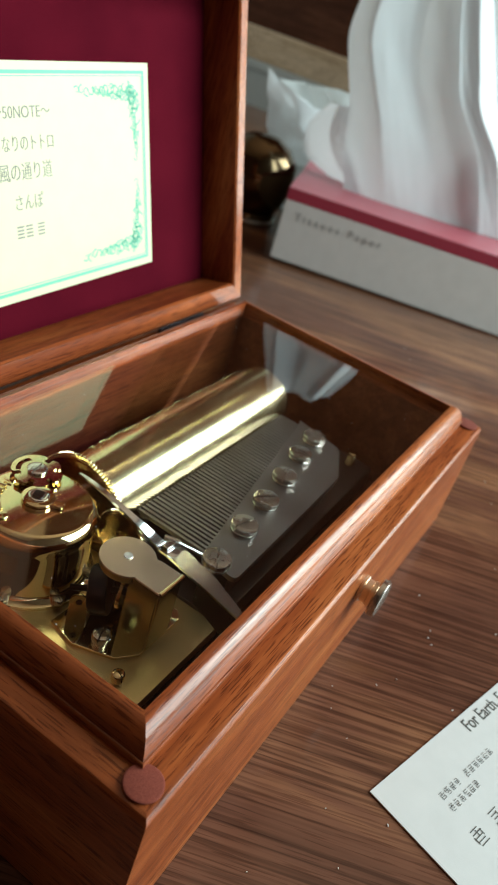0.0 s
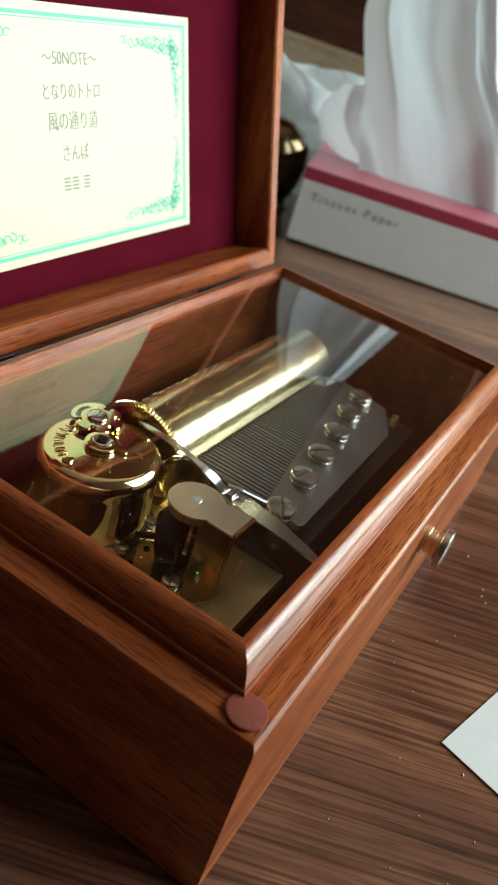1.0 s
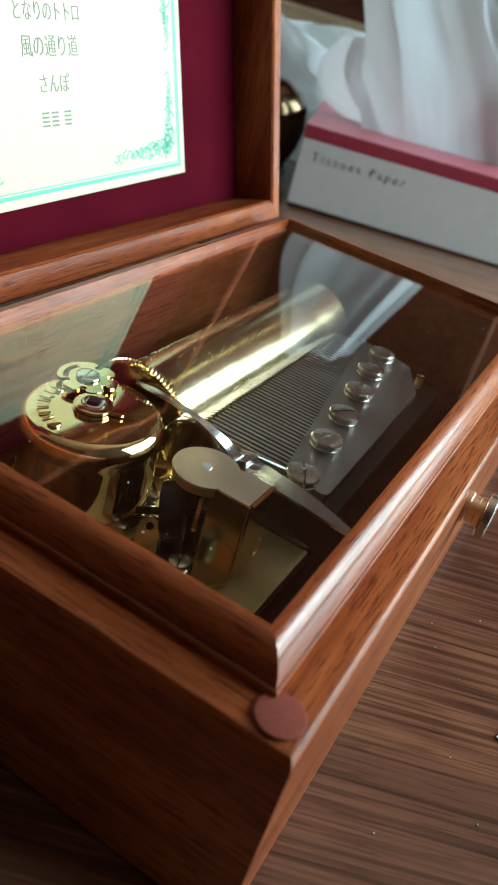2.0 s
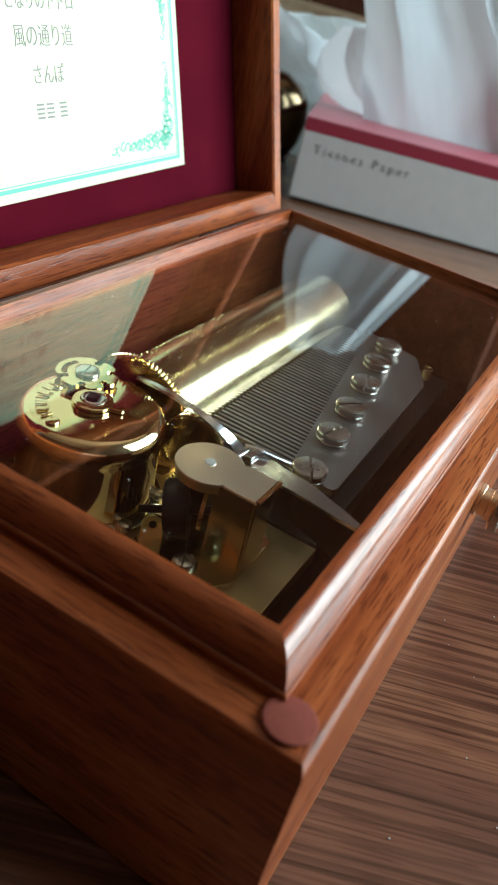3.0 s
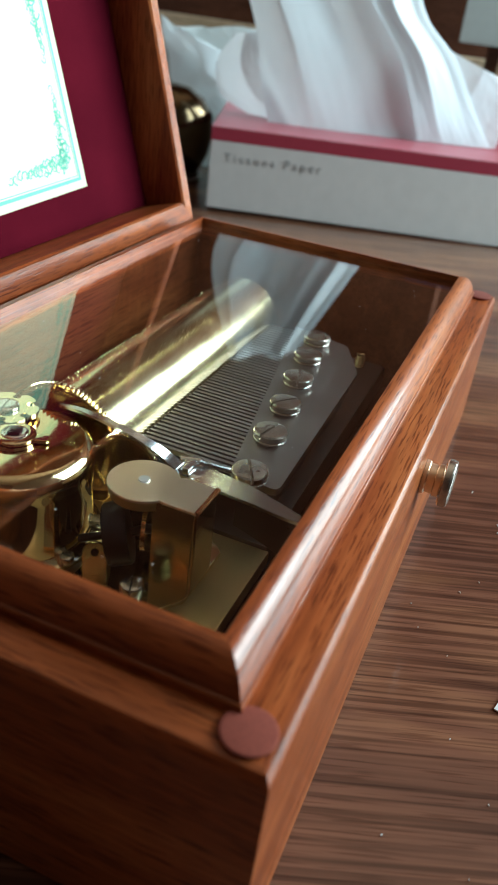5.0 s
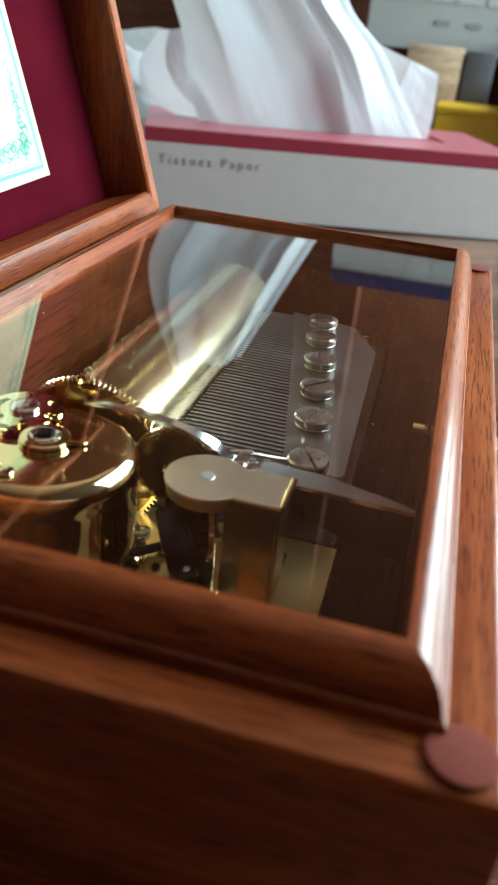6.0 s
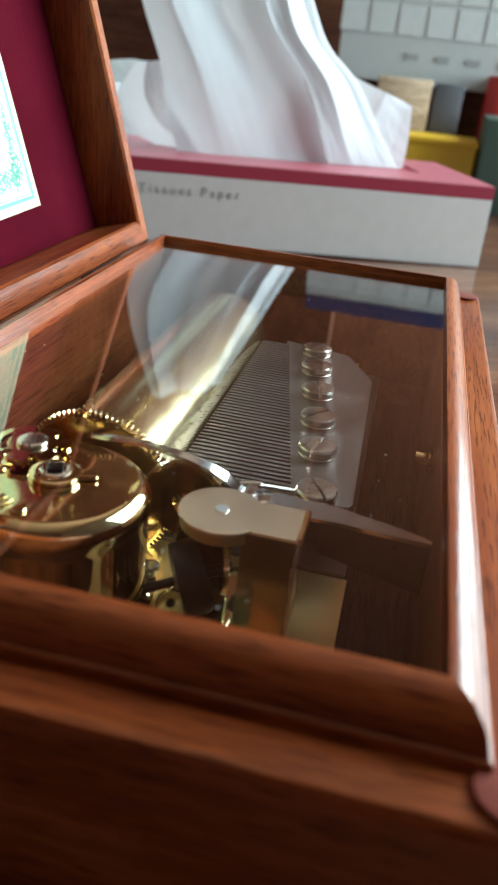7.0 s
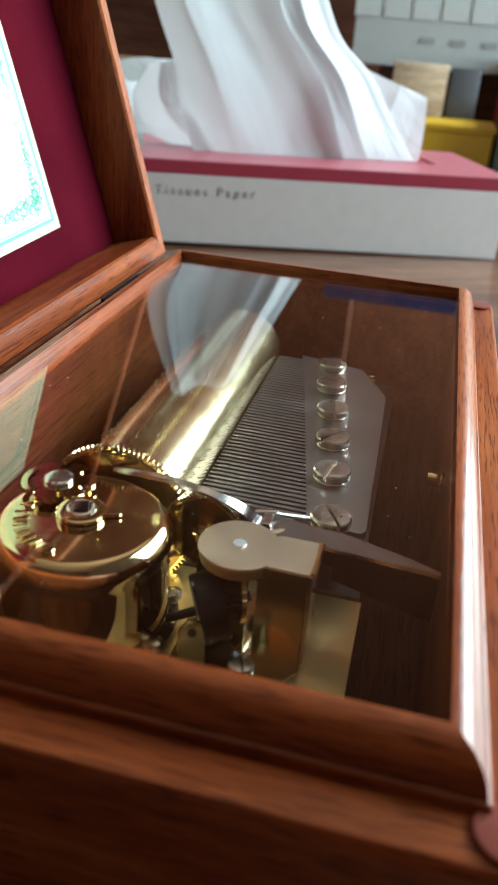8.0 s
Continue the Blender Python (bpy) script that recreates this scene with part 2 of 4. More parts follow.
def moulding(profile, side, length, width):
    """One mitred side of a rectangular frame; profile of (distance inwards, height)."""
    corner = {"front": lambda d: ((d, d), (length - d, d)), "back": lambda d: ((length - d, width - d), (d, width - d)),
              "near": lambda d: ((d, width - d), (d, d)), "far": lambda d: ((length - d, d), (length - d, width - d))}[side]
    bm = bmesh.new()
    ends = [[], []]
    for d, z in profile:
        for e, (x, y) in zip(ends, corner(d)):
            e.append(bm.verts.new((x, y, z)))
    count = len(profile)
    for k in range(count):
        j = (k + 1) % count
        bm.faces.new((ends[0][k], ends[0][j], ends[1][j], ends[1][k]))
    bm.faces.new(ends[0])
    bm.faces.new(ends[1])
    return bm


def lettering(text, size, m, squeeze=1.0, thin=0.0, spacing=1.0):
    """Letters as a mesh, in units of K, with the text's middle at the origin of m."""
    cu = bpy.data.curves.new("letters", "FONT")
    cu.body, cu.size, cu.align_x, cu.align_y = text, size, "CENTER", "CENTER"
    cu.extrude, cu.offset, cu.space_character = 0.004, -thin * size, spacing
    ob = new("letters", cu)
    bpy.context.view_layer.update()
    me = bpy.data.meshes.new_from_object(ob.evaluated_get(bpy.context.evaluated_depsgraph_get()))
    bpy.data.objects.remove(ob)
    bm = bmesh.new()
    bm.from_mesh(me)
    bpy.data.meshes.remove(me)
    bm.transform(m @ Matrix.Diagonal((squeeze, 1, 1, 1)))
    return bm


def screw_bm(radius, height, at, slot_turn=0.0, slot=True):
    """A slotted pan head, domed, with the slot cut through."""
    bm = bmesh.new()
    gap = radius * 0.075
    for sign in (1, -1):
        top, low = [], []
        start = math.asin(gap / radius)
        for k in range(15):
            a = start + (math.pi - 2 * start) * k / 14
            x, y = radius * math.cos(a), radius * math.sin(a)
            low.append((x, y * sign))
        rings = []
        for f, z in ((0.93, 0.0), (1.0, height * 0.15), (1.0, height * 0.7), (0.93, height * 0.9), (0.7, height), (0.3, height * 1.04)):
            rings.append([bm.verts.new((x * f, max(abs(y) * f, gap) * sign, z)) for x, y in low])
        for a, c in zip(rings, rings[1:]):
            for k in range(14):
                bm.faces.new((a[k], a[k + 1], c[k + 1], c[k]))
            bm.faces.new((a[0], c[0], c[-1], a[-1]))
        bm.faces.new(rings[-1])
        bm.faces.new(rings[0])
    floor = bmesh.ops.create_cube(bm, size=1)["verts"]
    bmesh.ops.transform(bm, verts=floor, matrix=Matrix.Translation((0, 0, height * 0.1)) @ Matrix.Diagonal((radius * 1.9, gap * 2, height * 0.2, 1)))
    bm.transform(Matrix.Translation(at) @ pose(0, 0, 0, 0, 0, slot_turn))
    return bm


# ---- room ----
def slab(name, x0, x1, y0, y1, z0, z1, mat, label, category):
    return single(name, box(x0 / K, x1 / K, y0 / K, y1 / K, z0 / K, z1 / K), mat, (x0 / K, y0 / K, z0 / K), label, category, kind="structure")


FLOOR = -0.72
slab("floor", -1.6, 2.0, -0.95, 1.8, FLOOR - 0.1, FLOOR, floor_mat, "brown board floor of the room", "floor")
# ceiling and west wall are unseen; one adds warm fill, one holds it back
slab("ceiling", -1.6, 2.0, -0.95, 1.8, 2.1, 2.2, ceiling_paint, "unseen ceiling, warm tone added for bounce light", "ceiling")
slab("wall_west", -1.7, -1.6, -0.95, 1.8, FLOOR, 2.1, wall_west_paint, "unseen brown wall, kept dark to limit bounce light", "wall")
slab("wall_east", 2.0, 2.1, -0.95, 1.8, FLOOR, 2.1, wood_panelling, "red-brown wooden wall panelling", "wall")
slab("wall_north", -1.6, 2.0, 1.8, 1.9, FLOOR, 2.1, wall_paint, "plain pale plastered wall", "wall")
south = [(-1.6, 0.22, FLOOR, 2.1), (1.88, 2.0, FLOOR, 2.1), (0.22, 1.88, FLOOR, 0.1), (0.22, 1.88, 1.15, 2.1)]
bm = bmesh.new()
for x0, x1, z0, z1 in south:
    box(x0 / K, x1 / K, -0.95 / K, -0.85 / K, z0 / K, z1 / K, bm=bm)
single("wall_south", bm, wall_paint, (0, -0.95 / K, FLOOR / K), "plain wall with a wide window opening", "wall", kind="structure")

table = thing("table", (15, 5, 0), "dark brown varnished oak table with visible grain", "table")
part("tabletop", box(-45, 62, -40, 60, -2.2, 0, 0.15), wood_table, table)
for x in (-40, 56):
    for y in (-35, 54):
        part("leg", box(x, x + 4, y, y + 4, FLOOR / K, -2.2, 0.2), wood_table, table)

# ---- music box ----
L, W, RIM = 14.65, 8.27, 3.28
music_box = thing("music_box", (L / 2, W / 2, 0), "open varnished mahogany music box with glass inner cover, on the table", "music box")
WALL = [(0.0, 0.06), (0.0, 3.13), (0.018, 3.2), (0.055, 3.255), (0.12, RIM), (0.68, RIM), (0.68, 0.0), (0.06, 0.0)]
for side, mat in (("front", wood_x), ("back", wood_x), ("near", wood_y), ("far", wood_y)):
    part("wall", moulding(WALL, side, L, W), mat, music_box)
# boards added inside the walls to carry the interior shade
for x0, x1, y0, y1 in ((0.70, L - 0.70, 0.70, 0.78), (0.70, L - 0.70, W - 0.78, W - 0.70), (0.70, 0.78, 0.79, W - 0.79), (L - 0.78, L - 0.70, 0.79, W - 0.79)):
    part("shade_lining", box(x0, x1, y0, y1, 0.505, 3.29), wood_inner_shade, music_box, "added mahogany board with interior shade in its colour")
part("bottom", box(0.69, L - 0.69, 0.69, W - 0.69, 0.1, 0.5), wood_bottom_shade, music_box, "inner floor of the box, interior shade in its colour")
FRAME = [(0.49, RIM + 0.004), (0.49, 3.385), (0.505, 3.405), (0.525, 3.41), (0.535, 3.45), (0.56, 3.54), (0.61, 3.64), (0.68, 3.72), (0.76, 3.77), (0.83, 3.782),
         (0.882, 3.784), (0.885, 3.781), (0.885, 3.30), (0.70, RIM + 0.004)]
for side, mat in (("front", wood_x), ("back", wood_x), ("near", wood_y), ("far", wood_y)):
    part("glass_frame", moulding(FRAME, side, L, W), mat, music_box, "rounded mahogany moulding round the glass")
pane = part("glass_cover", box(0.78, L - 0.78, 0.78, W - 0.78, 3.55, 3.64), glass, music_box, "clear glass cover with dust specks", smooth=0)
pane.visible_shadow = False
for x in (0.36, L - 0.36):
    part("felt_pad", lathe([(0.25, 0), (0.275, 0.02), (0.275, 0.045), (0.25, 0.06), (0, 0.06)], 32, Matrix.Translation((x, 0.36, RIM + 0.002))), felt, music_box, "round brown felt pad")

# dust on the glass
rng = random.Random(4)
bm = bmesh.new()
for k in range(34):
    x, y, s = rng.uniform(1.0, L - 1.0), rng.uniform(1.0, W - 1.2), rng.uniform(0.003, 0.007)
    box(x - s, x + s * rng.uniform(0.5, 1.8), y - s, y + s, 3.642, 3.648, 0, bm=bm)
dust = part("dust", bm, card_paper, music_box, "pale dust specks on the glass", smooth=0)
dust["kind"] = "stuff"

# knob on the front
knob = part("knob", lathe([(0.27, 0.30), (0.38, 0.32), (0.41, 0.35), (0.41, 0.44), (0.39, 0.48), (0.3, 0.50), (0, 0.505)], 40,
                          pose(7.3, -0.004, 2.28, 90)), steel_screw, music_box, "small nickel stop knob")
part("knob_stem", lathe([(0.29, 0), (0.29, 0.06), (0.25, 0.08), (0.25, 0.2), (0.28, 0.22), (0.28, 0.30)], 40, pose(7.3, -0.004, 2.28, 90)), brass_pale, knob, "short brass stem")

part("knob_bolt", lathe([(0.12, -1.1), (0.12, -0.9), (0.2, -0.88), (0.2, -0.79)], 24, pose(7.3, -0.004, 2.36, 90)), brass, knob, "small brass bolt inside the wall")

# lid: leans back past upright; local axes: x, up the rim, back from the rim
LEANING = radians(15.6)
UP, BACK = Vector((0, math.sin(LEANING), math.cos(LEANING))), Vector((0, math.cos(LEANING), -math.sin(LEANING)))
LID = Matrix.Translation((0, 8.15, 3.50)) @ Matrix(((1, 0, 0, 0), (0, UP.y, BACK.y, 0), (0, UP.z, BACK.z, 0), (0, 0, 0, 1)))
LX0, LX1, LH, LD = -0.05, 14.78, 8.2, 1.55
EDGE = [(0.0, LD), (0.0, 0.05), (0.05, 0.0), (0.36, 0.0), (0.41, 0.05), (0.41, LD)]
DROP = 0.12
LOW_EDGE = [(d + DROP if d > 0.3 else d, z) for d, z in EDGE]
for side, mat in (("front", wood_x), ("back", wood_x), ("near", wood_z), ("far", wood_z)):
    bm = moulding(LOW_EDGE if side == "front" else EDGE, side, LX1 - LX0, LH + DROP)
    bm.transform(LID @ Matrix.Translation((LX0, -DROP, 0)))
    part("lid_side", bm, mat, music_box)
part("lid_panel", box(LX0 + 0.02, LX1 - 0.02, 0.02, LH - 0.02, LD + 0.004, LD + 0.35, 0.05, LID), wood_x, music_box)
part("lid_lining", box(LX0 + 0.415, LX1 - 0.415, 0.415, LH - 0.415, 1.12, LD, 0.03, LID), velvet, music_box, "burgundy velvet lining inside the lid")
part("hinge_rail", box(0.02, L - 0.02, 7.80, 7.92, RIM + 0.004, 3.40, 0.02), wood_x, music_box, "narrow mahogany rail along the hinges")
for x in (2.1, 10.6):
    hinge = part("hinge", box(x, x + 2.0, 7.925, 8.09, RIM + 0.002, 3.40, 0.002), steel_dark, music_box, "dark metal hinge leaf")
    part("hinge_pin", lathe([(0.03, 0), (0.03, 2.0)], 12, pose(x, 8.06, 3.41, 0, 90, 0)), steel_dark, hinge)

# printed label in the lid
LA0, LA1, LB0, LB1 = 3.22, 11.83, 1.30, 6.17
SHEET = 1.108
# the label sits a little askew
ASKEW = LID @ Matrix.Translation((LA1, 3.8, 0)) @ Matrix.Rotation(radians(1.4), 4, "Z") @ Matrix(((1, 0.0175, 0, 0), (0, 1, 0, 0), (0, 0, 1, 0), (0, 0, 0, 1))) @ Matrix.Translation((-LA1, -3.8, 0))
label_sheet = part("label_sheet", box(LA0, LA1, LB0, LB1, SHEET - 0.012, SHEET + 0.01, 0, ASKEW), label_paper, music_box, "cream printed label with a green ornamental border")
INK = ASKEW @ Matrix.Translation((0, 0, SHEET - 0.014))
bm = bmesh.new()
for inset, thick in ((0.17, 0.075), (0.275, 0.02)):
    for x0, x1, y0, y1 in ((LA0 + inset, LA1 - inset, LB0 + inset, LB0 + inset + thick), (LA0 + inset, LA1 - inset, LB1 - inset - thick, LB1 - inset),
                           (LA0 + inset, LA0 + inset + thick, LB0 + inset + thick, LB1 - inset - thick), (LA1 - inset - thick, LA1 - inset, LB0 + inset + thick, LB1 - inset - thick)):
        box(x0, x1, y0, y1, -0.002, 0.002, bm=bm)
bm.transform(INK)
part("printed_border", bm, label_green, label_sheet, "mint green double border line", smooth=0)


def scroll(bm, cx, cy, r, start, turns, hand, thick):
    """A flat spiral stroke with small leaves on its outer side."""
    steps, prev = 22, None
    for k in range(steps + 1):
        f = k / steps
        a = start + hand * turns * 2 * math.pi * f
        q = r * (1 - 0.8 * f)
        w = thick * (1 - 0.5 * f)
        pair = [bm.verts.new((cx + (q + s * w) * math.cos(a), cy + (q + s * w) * math.sin(a), 0)) for s in (-1, 1)]
        if prev:
            bm.faces.new((prev[0], prev[1], pair[1], pair[0]))
        if k % 4 == 0 and k < 16:
            tip = bm.verts.new((cx + (q + r * 0.46) * math.cos(a + hand * 0.35), cy + (q + r * 0.46) * math.sin(a + hand * 0.35), 0))
            s0 = bm.verts.new((cx + q * math.cos(a - 0.18), cy + q * math.sin(a - 0.18), 0))
            s1 = bm.verts.new((cx + q * math.cos(a + 0.22), cy + q * math.sin(a + 0.22), 0))
            bm.faces.new((s0, s1, tip))
        prev = pair


for sx in (0, 1):
    for sy in (0, 1):
        bm = bmesh.new()
        rs = random.Random(11)
        for k in range(13):
            f = k / 12
            scroll(bm, 0.24 + f * 2.0, 0.22 + 0.10 * math.sin(k * 2.1) * (1 - f), 0.2 - 0.10 * f, rs.uniform(0, 6), 0.9, 1 if k % 2 else -1, 0.026 - 0.010 * f)
            scroll(bm, 0.30 + f * 1.4, 0.42 - 0.2 * f, 0.15 - 0.09 * f, rs.uniform(0, 6), 0.9, 1 if k % 2 else -1, 0.022 - 0.008 * f)
            scroll(bm, 0.20 + 0.08 * math.sin(k * 2.3) * (1 - f), 0.28 + f * 1.5, 0.18 - 0.09 * f, rs.uniform(0, 6), 0.9, -1 if k % 2 else 1, 0.026 - 0.010 * f)
            scroll(bm, 0.36 - 0.16 * f, 0.36 + f * 1.1, 0.13 - 0.07 * f, rs.uniform(0, 6), 0.9, -1 if k % 2 else 1, 0.021 - 0.008 * f)
        flip = Matrix.Diagonal((-1 if sx else 1, -1 if sy else 1, 1, 1))
        bm.transform(INK @ Matrix.Translation((LA1 - 0.36 if sx else LA0 + 0.36, LB1 - 0.36 if sy else LB0 + 0.36, 0)) @ flip)
        part("corner_ornament", bm, label_green, label_sheet, "mint green scrollwork in the corner", smooth=0)

FACE = INK @ Matrix.Diagonal((1, 1, -1, 1))
for text, y, size, squeeze in (("\uff5e50NOTE\uff5e", 5.19, 0.34, 0.86), ("\u3068\u306a\u308a\u306e\u30c8\u30c8\u30ed", 4.57, 0.36, 0.72),
                               ("\u98a8\u306e\u901a\u308a\u9053", 4.00, 0.40, 0.78), ("\u3055\u3093\u307d", 3.37, 0.36, 0.80)):
    part("printed_line", lettering(text, size, FACE @ Matrix.Translation((7.52, y, 0)), squeeze, 0.006), ink_label, label_sheet, "line of grey printed title text", smooth=0)
bm = bmesh.new()
for x in (-0.36, -0.1, 0.26):
    for k in range(4):
        box(7.56 + x - 0.1, 7.56 + x + 0.1, 2.65 + k * 0.075, 2.65 + k * 0.075 + 0.035, -0.002, 0.002, bm=bm)
bm.transform(INK)
part("small_print", bm, ink_label, label_sheet, "short grey printed bars", smooth=0)

# ---- musical movement ----
movement = thing("music_movement", (7, 4.2, 0.5), "brass cylinder music movement with steel comb, inside the box", "movement")
part("bed_plate", prism([(2.3, 1.76), (4.94, 1.76), (4.94, 4.6), (4.72, 4.7), (4.72, 6.6), (3.4, 6.6), (2.3, 4.5)], 1.25, 1.52, 0.02), brass_satin, movement, "satin brass bed plate")
part("bed_frame", prism([(4.95, 1.80), (12.6, 1.9), (12.7, 2.0), (12.7, 6.6), (4.95, 6.6)], 1.05, 1.58, 0.03), bed_metal, movement, "dull bronze bed below the comb")
for x in (2.7, 12.1):
    for y in (2.6, 4.4 if x < 5 else 6.1):
        part("foot", lathe([(0.25, 0.5), (0.25, 1.24 if x < 5 else 1.045)], 16, Matrix.Translation((x, y, 0))), steel_dark, movement)

# cylinder
CY, CZ, CR = 5.32, 2.25, 0.90
TURN_X = pose(0, CY, CZ, 0, 90, 0)
cylinder = part("cylinder", lathe([(0.25, 4.9), (CR - 0.06, 4.9), (CR, 4.95), (CR, 11.82), (CR - 0.03, 11.86), (CR - 0.12, 11.86), (CR - 0.14, 11.78), (0.2, 11.78), (0.2, 12.1), (0, 12.1)], 96, TURN_X),
                brass_cylinder, movement, "pinned brass cylinder")
bm = bmesh.new()
rng = random.Random(7)
rows_of_pins = [rng.uniform(0, 2 * math.pi) for _ in range(46)]
for k in range(50):
    x = 5.55 + k * (11.4 - 5.55) / 49
    for _ in range(18):
        a = rng.choice(rows_of_pins) + rng.uniform(-0.012, 0.012)
        base = Vector((x, CY + (CR - 0.01) * math.cos(a), CZ + (CR - 0.01) * math.sin(a)))
        out = Vector((0, math.cos(a), math.sin(a)))
        side = Vector((0, -out.z, out.y))
        q = 0.0048
        low = [bm.verts.new(base + q * (sx * Vector((1, 0, 0)) + sy * side)) for sx, sy in ((1, 1), (-1, 1), (-1, -1), (1, -1))]
        top = [bm.verts.new(v.co + 0.036 * out) for v in low]
        for j in range(4):
            bm.faces.new((low[j], low[(j + 1) % 4], top[(j + 1) % 4], top[j]))
        bm.faces.new(top)
pins = part("pins", bm, brass_dull, cylinder, "rows of tiny steel pins", smooth=0)
pins["kind"] = "stuff"
gear = part("cylinder_gear", prism(gear_outline(1.13, 92, 0.06), 4.74, 4.84, 0.0, TURN_X), brass, movement, "large toothed brass gear wheel", smooth=20)
# added disc: paints the dark reflection on the gear's face
part("gear_face", lathe([(1.04, 4.738), (1.04, 4.725), (1.02, 4.72), (0, 4.72)], 64, TURN_X), brass_dark_reflection, gear, "added face disc, dark reflection in its brass colour")
part("gear_hub", lathe([(0.40, 4.60), (0.40, 4.66), (0.3, 4.60), (0.3, 4.50), (0.14, 4.46), (0.14, 4.3), (0, 4.3)], 32, TURN_X), brass_dull, gear)
for x in (4.35, 12.15):
    part("bearing_post", box(x, x + 0.18, CY - 0.4, CY + 0.4, 1.585 if x > 5 else 1.525, 2.5, 0.04), brass_satin, movement)

# comb
def root_y(x):
    return 2.74 + (x - 5.45) * 0.185


comb = part("comb", prism([(5.30, 2.0), (5.33, 1.91), (5.42, 1.87), (10.05, 2.0), (10.2, 2.03), (11.28, 2.55), (11.36, 2.64), (11.66, 3.92), (11.42, root_y(11.42)), (5.45, root_y(5.45))], 2.27, 2.40, 0.012),
            steel_comb, movement, "grey steel comb with fifty teeth")
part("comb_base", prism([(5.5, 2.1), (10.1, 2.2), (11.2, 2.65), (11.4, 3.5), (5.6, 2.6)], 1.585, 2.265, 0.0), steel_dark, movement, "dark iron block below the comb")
# added plate: its dark colour stands for the shade in the tooth gaps
part("gap_backing", prism([(5.45, 2.7), (11.4, 3.75), (11.45, 4.2), (5.45, 4.2)], 2.02, 2.10, 0.0), steel_dark, movement, "added dark plate standing for shade between the teeth")
for k in range(50):
    x = 5.50 + k * (11.40 - 5.50) / 49
    h, y0, y1 = 0.035, root_y(x) - 0.02, 4.40
    bm = bmesh.new()
    vs = [bm.verts.new(p) for p in ((x - h, y0, 2.29), (x + h, y0, 2.29), (x + h, y0, 2.396), (x - h, y0, 2.396),
                                    (x - h, y1 - 0.1, 2.32), (x + h, y1 - 0.1, 2.32), (x + h, y1 - 0.1, 2.396), (x - h, y1 - 0.1, 2.396),
                                    (x - h * 0.55, y1, 2.34), (x + h * 0.55, y1, 2.34), (x + h * 0.55, y1, 2.39), (x - h * 0.55, y1, 2.39))]
    for a in (0, 4):
        for i, j in ((0, 1), (1, 2), (2, 3), (3, 0)):
            bm.faces.new((vs[a + i], vs[a + j], vs[a + 4 + j], vs[a + 4 + i]))
    bm.faces.new(vs[:4])
    bm.faces.new(vs[8:])
    part("tooth", bm, steel_comb, comb, smooth=0)
SCREWS = [(5.36, 2.38, 29), (6.67, 2.56, -15), (7.79, 2.71, -38), (8.94, 2.88, 14), (10.06, 3.07, -92), (11.06, 3.21, -54)]
for x, y, a in SCREWS:
    head = part("comb_screw", screw_bm(0.295, 0.14, (x, y, 2.46), a), steel_screw, movement, "large slotted nickel screw")
    part("washer", lathe([(0.27, 2.402), (0.285, 2.41), (0.285, 2.44), (0.27, 2.455)], 32, Matrix.Translation((x, y, 0))), steel_screw, head)

# spring barrel
BX, BY = 3.50, 5.25
AT = Matrix.Translation((BX, BY, 0))
barrel = part("spring_barrel", lathe([(1.20, 1.52), (1.20, 1.60), (1.12, 1.63), (1.07, 1.70), (1.065, 2.30), (1.07, 2.62), (1.085, 2.70), (1.10, 2.79), (1.105, 2.86), (1.09, 2.94), (1.05, 3.01),
                                      (0.99, 3.055), (0.93, 3.072), (0.0, 3.075)], 96, AT), brass, movement, "mirror polished brass spring drum")
# the pressed cover lies a little aslant
for v in barrel.data.vertices:
    if v.co.z + HOME[movement].z > 3.06 * K:
        v.co.z -= 0.035 * (v.co.y + HOME[movement].y - BY * K)
def rim_point(r, a):
    return (r * math.cos(radians(a)), r * math.sin(radians(a)))


stop = [rim_point(0.475, a) for a in range(32, 98, 9)]
hole = [rim_point(0.39, a) for a in range(100, 61, -8)] + [rim_point(0.30, a) for a in range(60, 141, 10)] + [rim_point(0.39, a) for a in range(138, 100, -8)] + [rim_point(0.39, 100.5)]
# the kidney hole is reached by a hairline cut
stop += [rim_point(0.475, 100)] + hole + [rim_point(0.475, 100.5)] + [rim_point(0.475, a) for a in (109, 118, 127)]
for middle, half in ((152, 9), (208, 9), (262, 10), (318, 9), (371, 9)):
    for turn, r in ((-16, 0.475), (-9, 0.45), (-6, 0.40), (-10, 0.36), (-8, 0.315), (0, 0.30), (8, 0.315), (10, 0.36), (6, 0.40), (9, 0.45), (16, 0.475)):
        stop.append(rim_point(r, middle + turn))
    if middle < 360:
        stop += [rim_point(0.475, middle + 26)]
stop_wheel = part("stop_wheel", prism(stop, 3.125, 3.19, 0.0, Matrix.Translation((4.0, 5.82, 0))), brass, barrel, "notched brass stop wheel", smooth=20)
part("stop_screw", screw_bm(0.19, 0.06, (4.0, 5.82, 3.192), 15), steel, barrel, "small bright steel screw")
part("stop_post", lathe([(0.22, 3.076), (0.22, 3.124)], 24, Matrix.Translation((4.0, 5.82, 0))), brass, barrel)
AX = Matrix.Translation((3.5, 5.28, 0))
part("arbor_collar", lathe([(0.31, 3.077), (0.31, 3.105), (0.27, 3.11), (0.27, 3.125), (0.30, 3.13), (0.30, 3.165), (0.275, 3.18), (0.195, 3.18), (0.195, 3.15), (0, 3.15)], 48, AX), brass, barrel)
part("arbor_finger", prism([(0.24, -0.09), (0.47, -0.075), (0.49, -0.05), (0.49, 0.05), (0.47, 0.075), (0.24, 0.09)], 3.105, 3.165, 0.012, AX @ pose(0, 0, 0, 0, 0, -72)), brass, barrel)
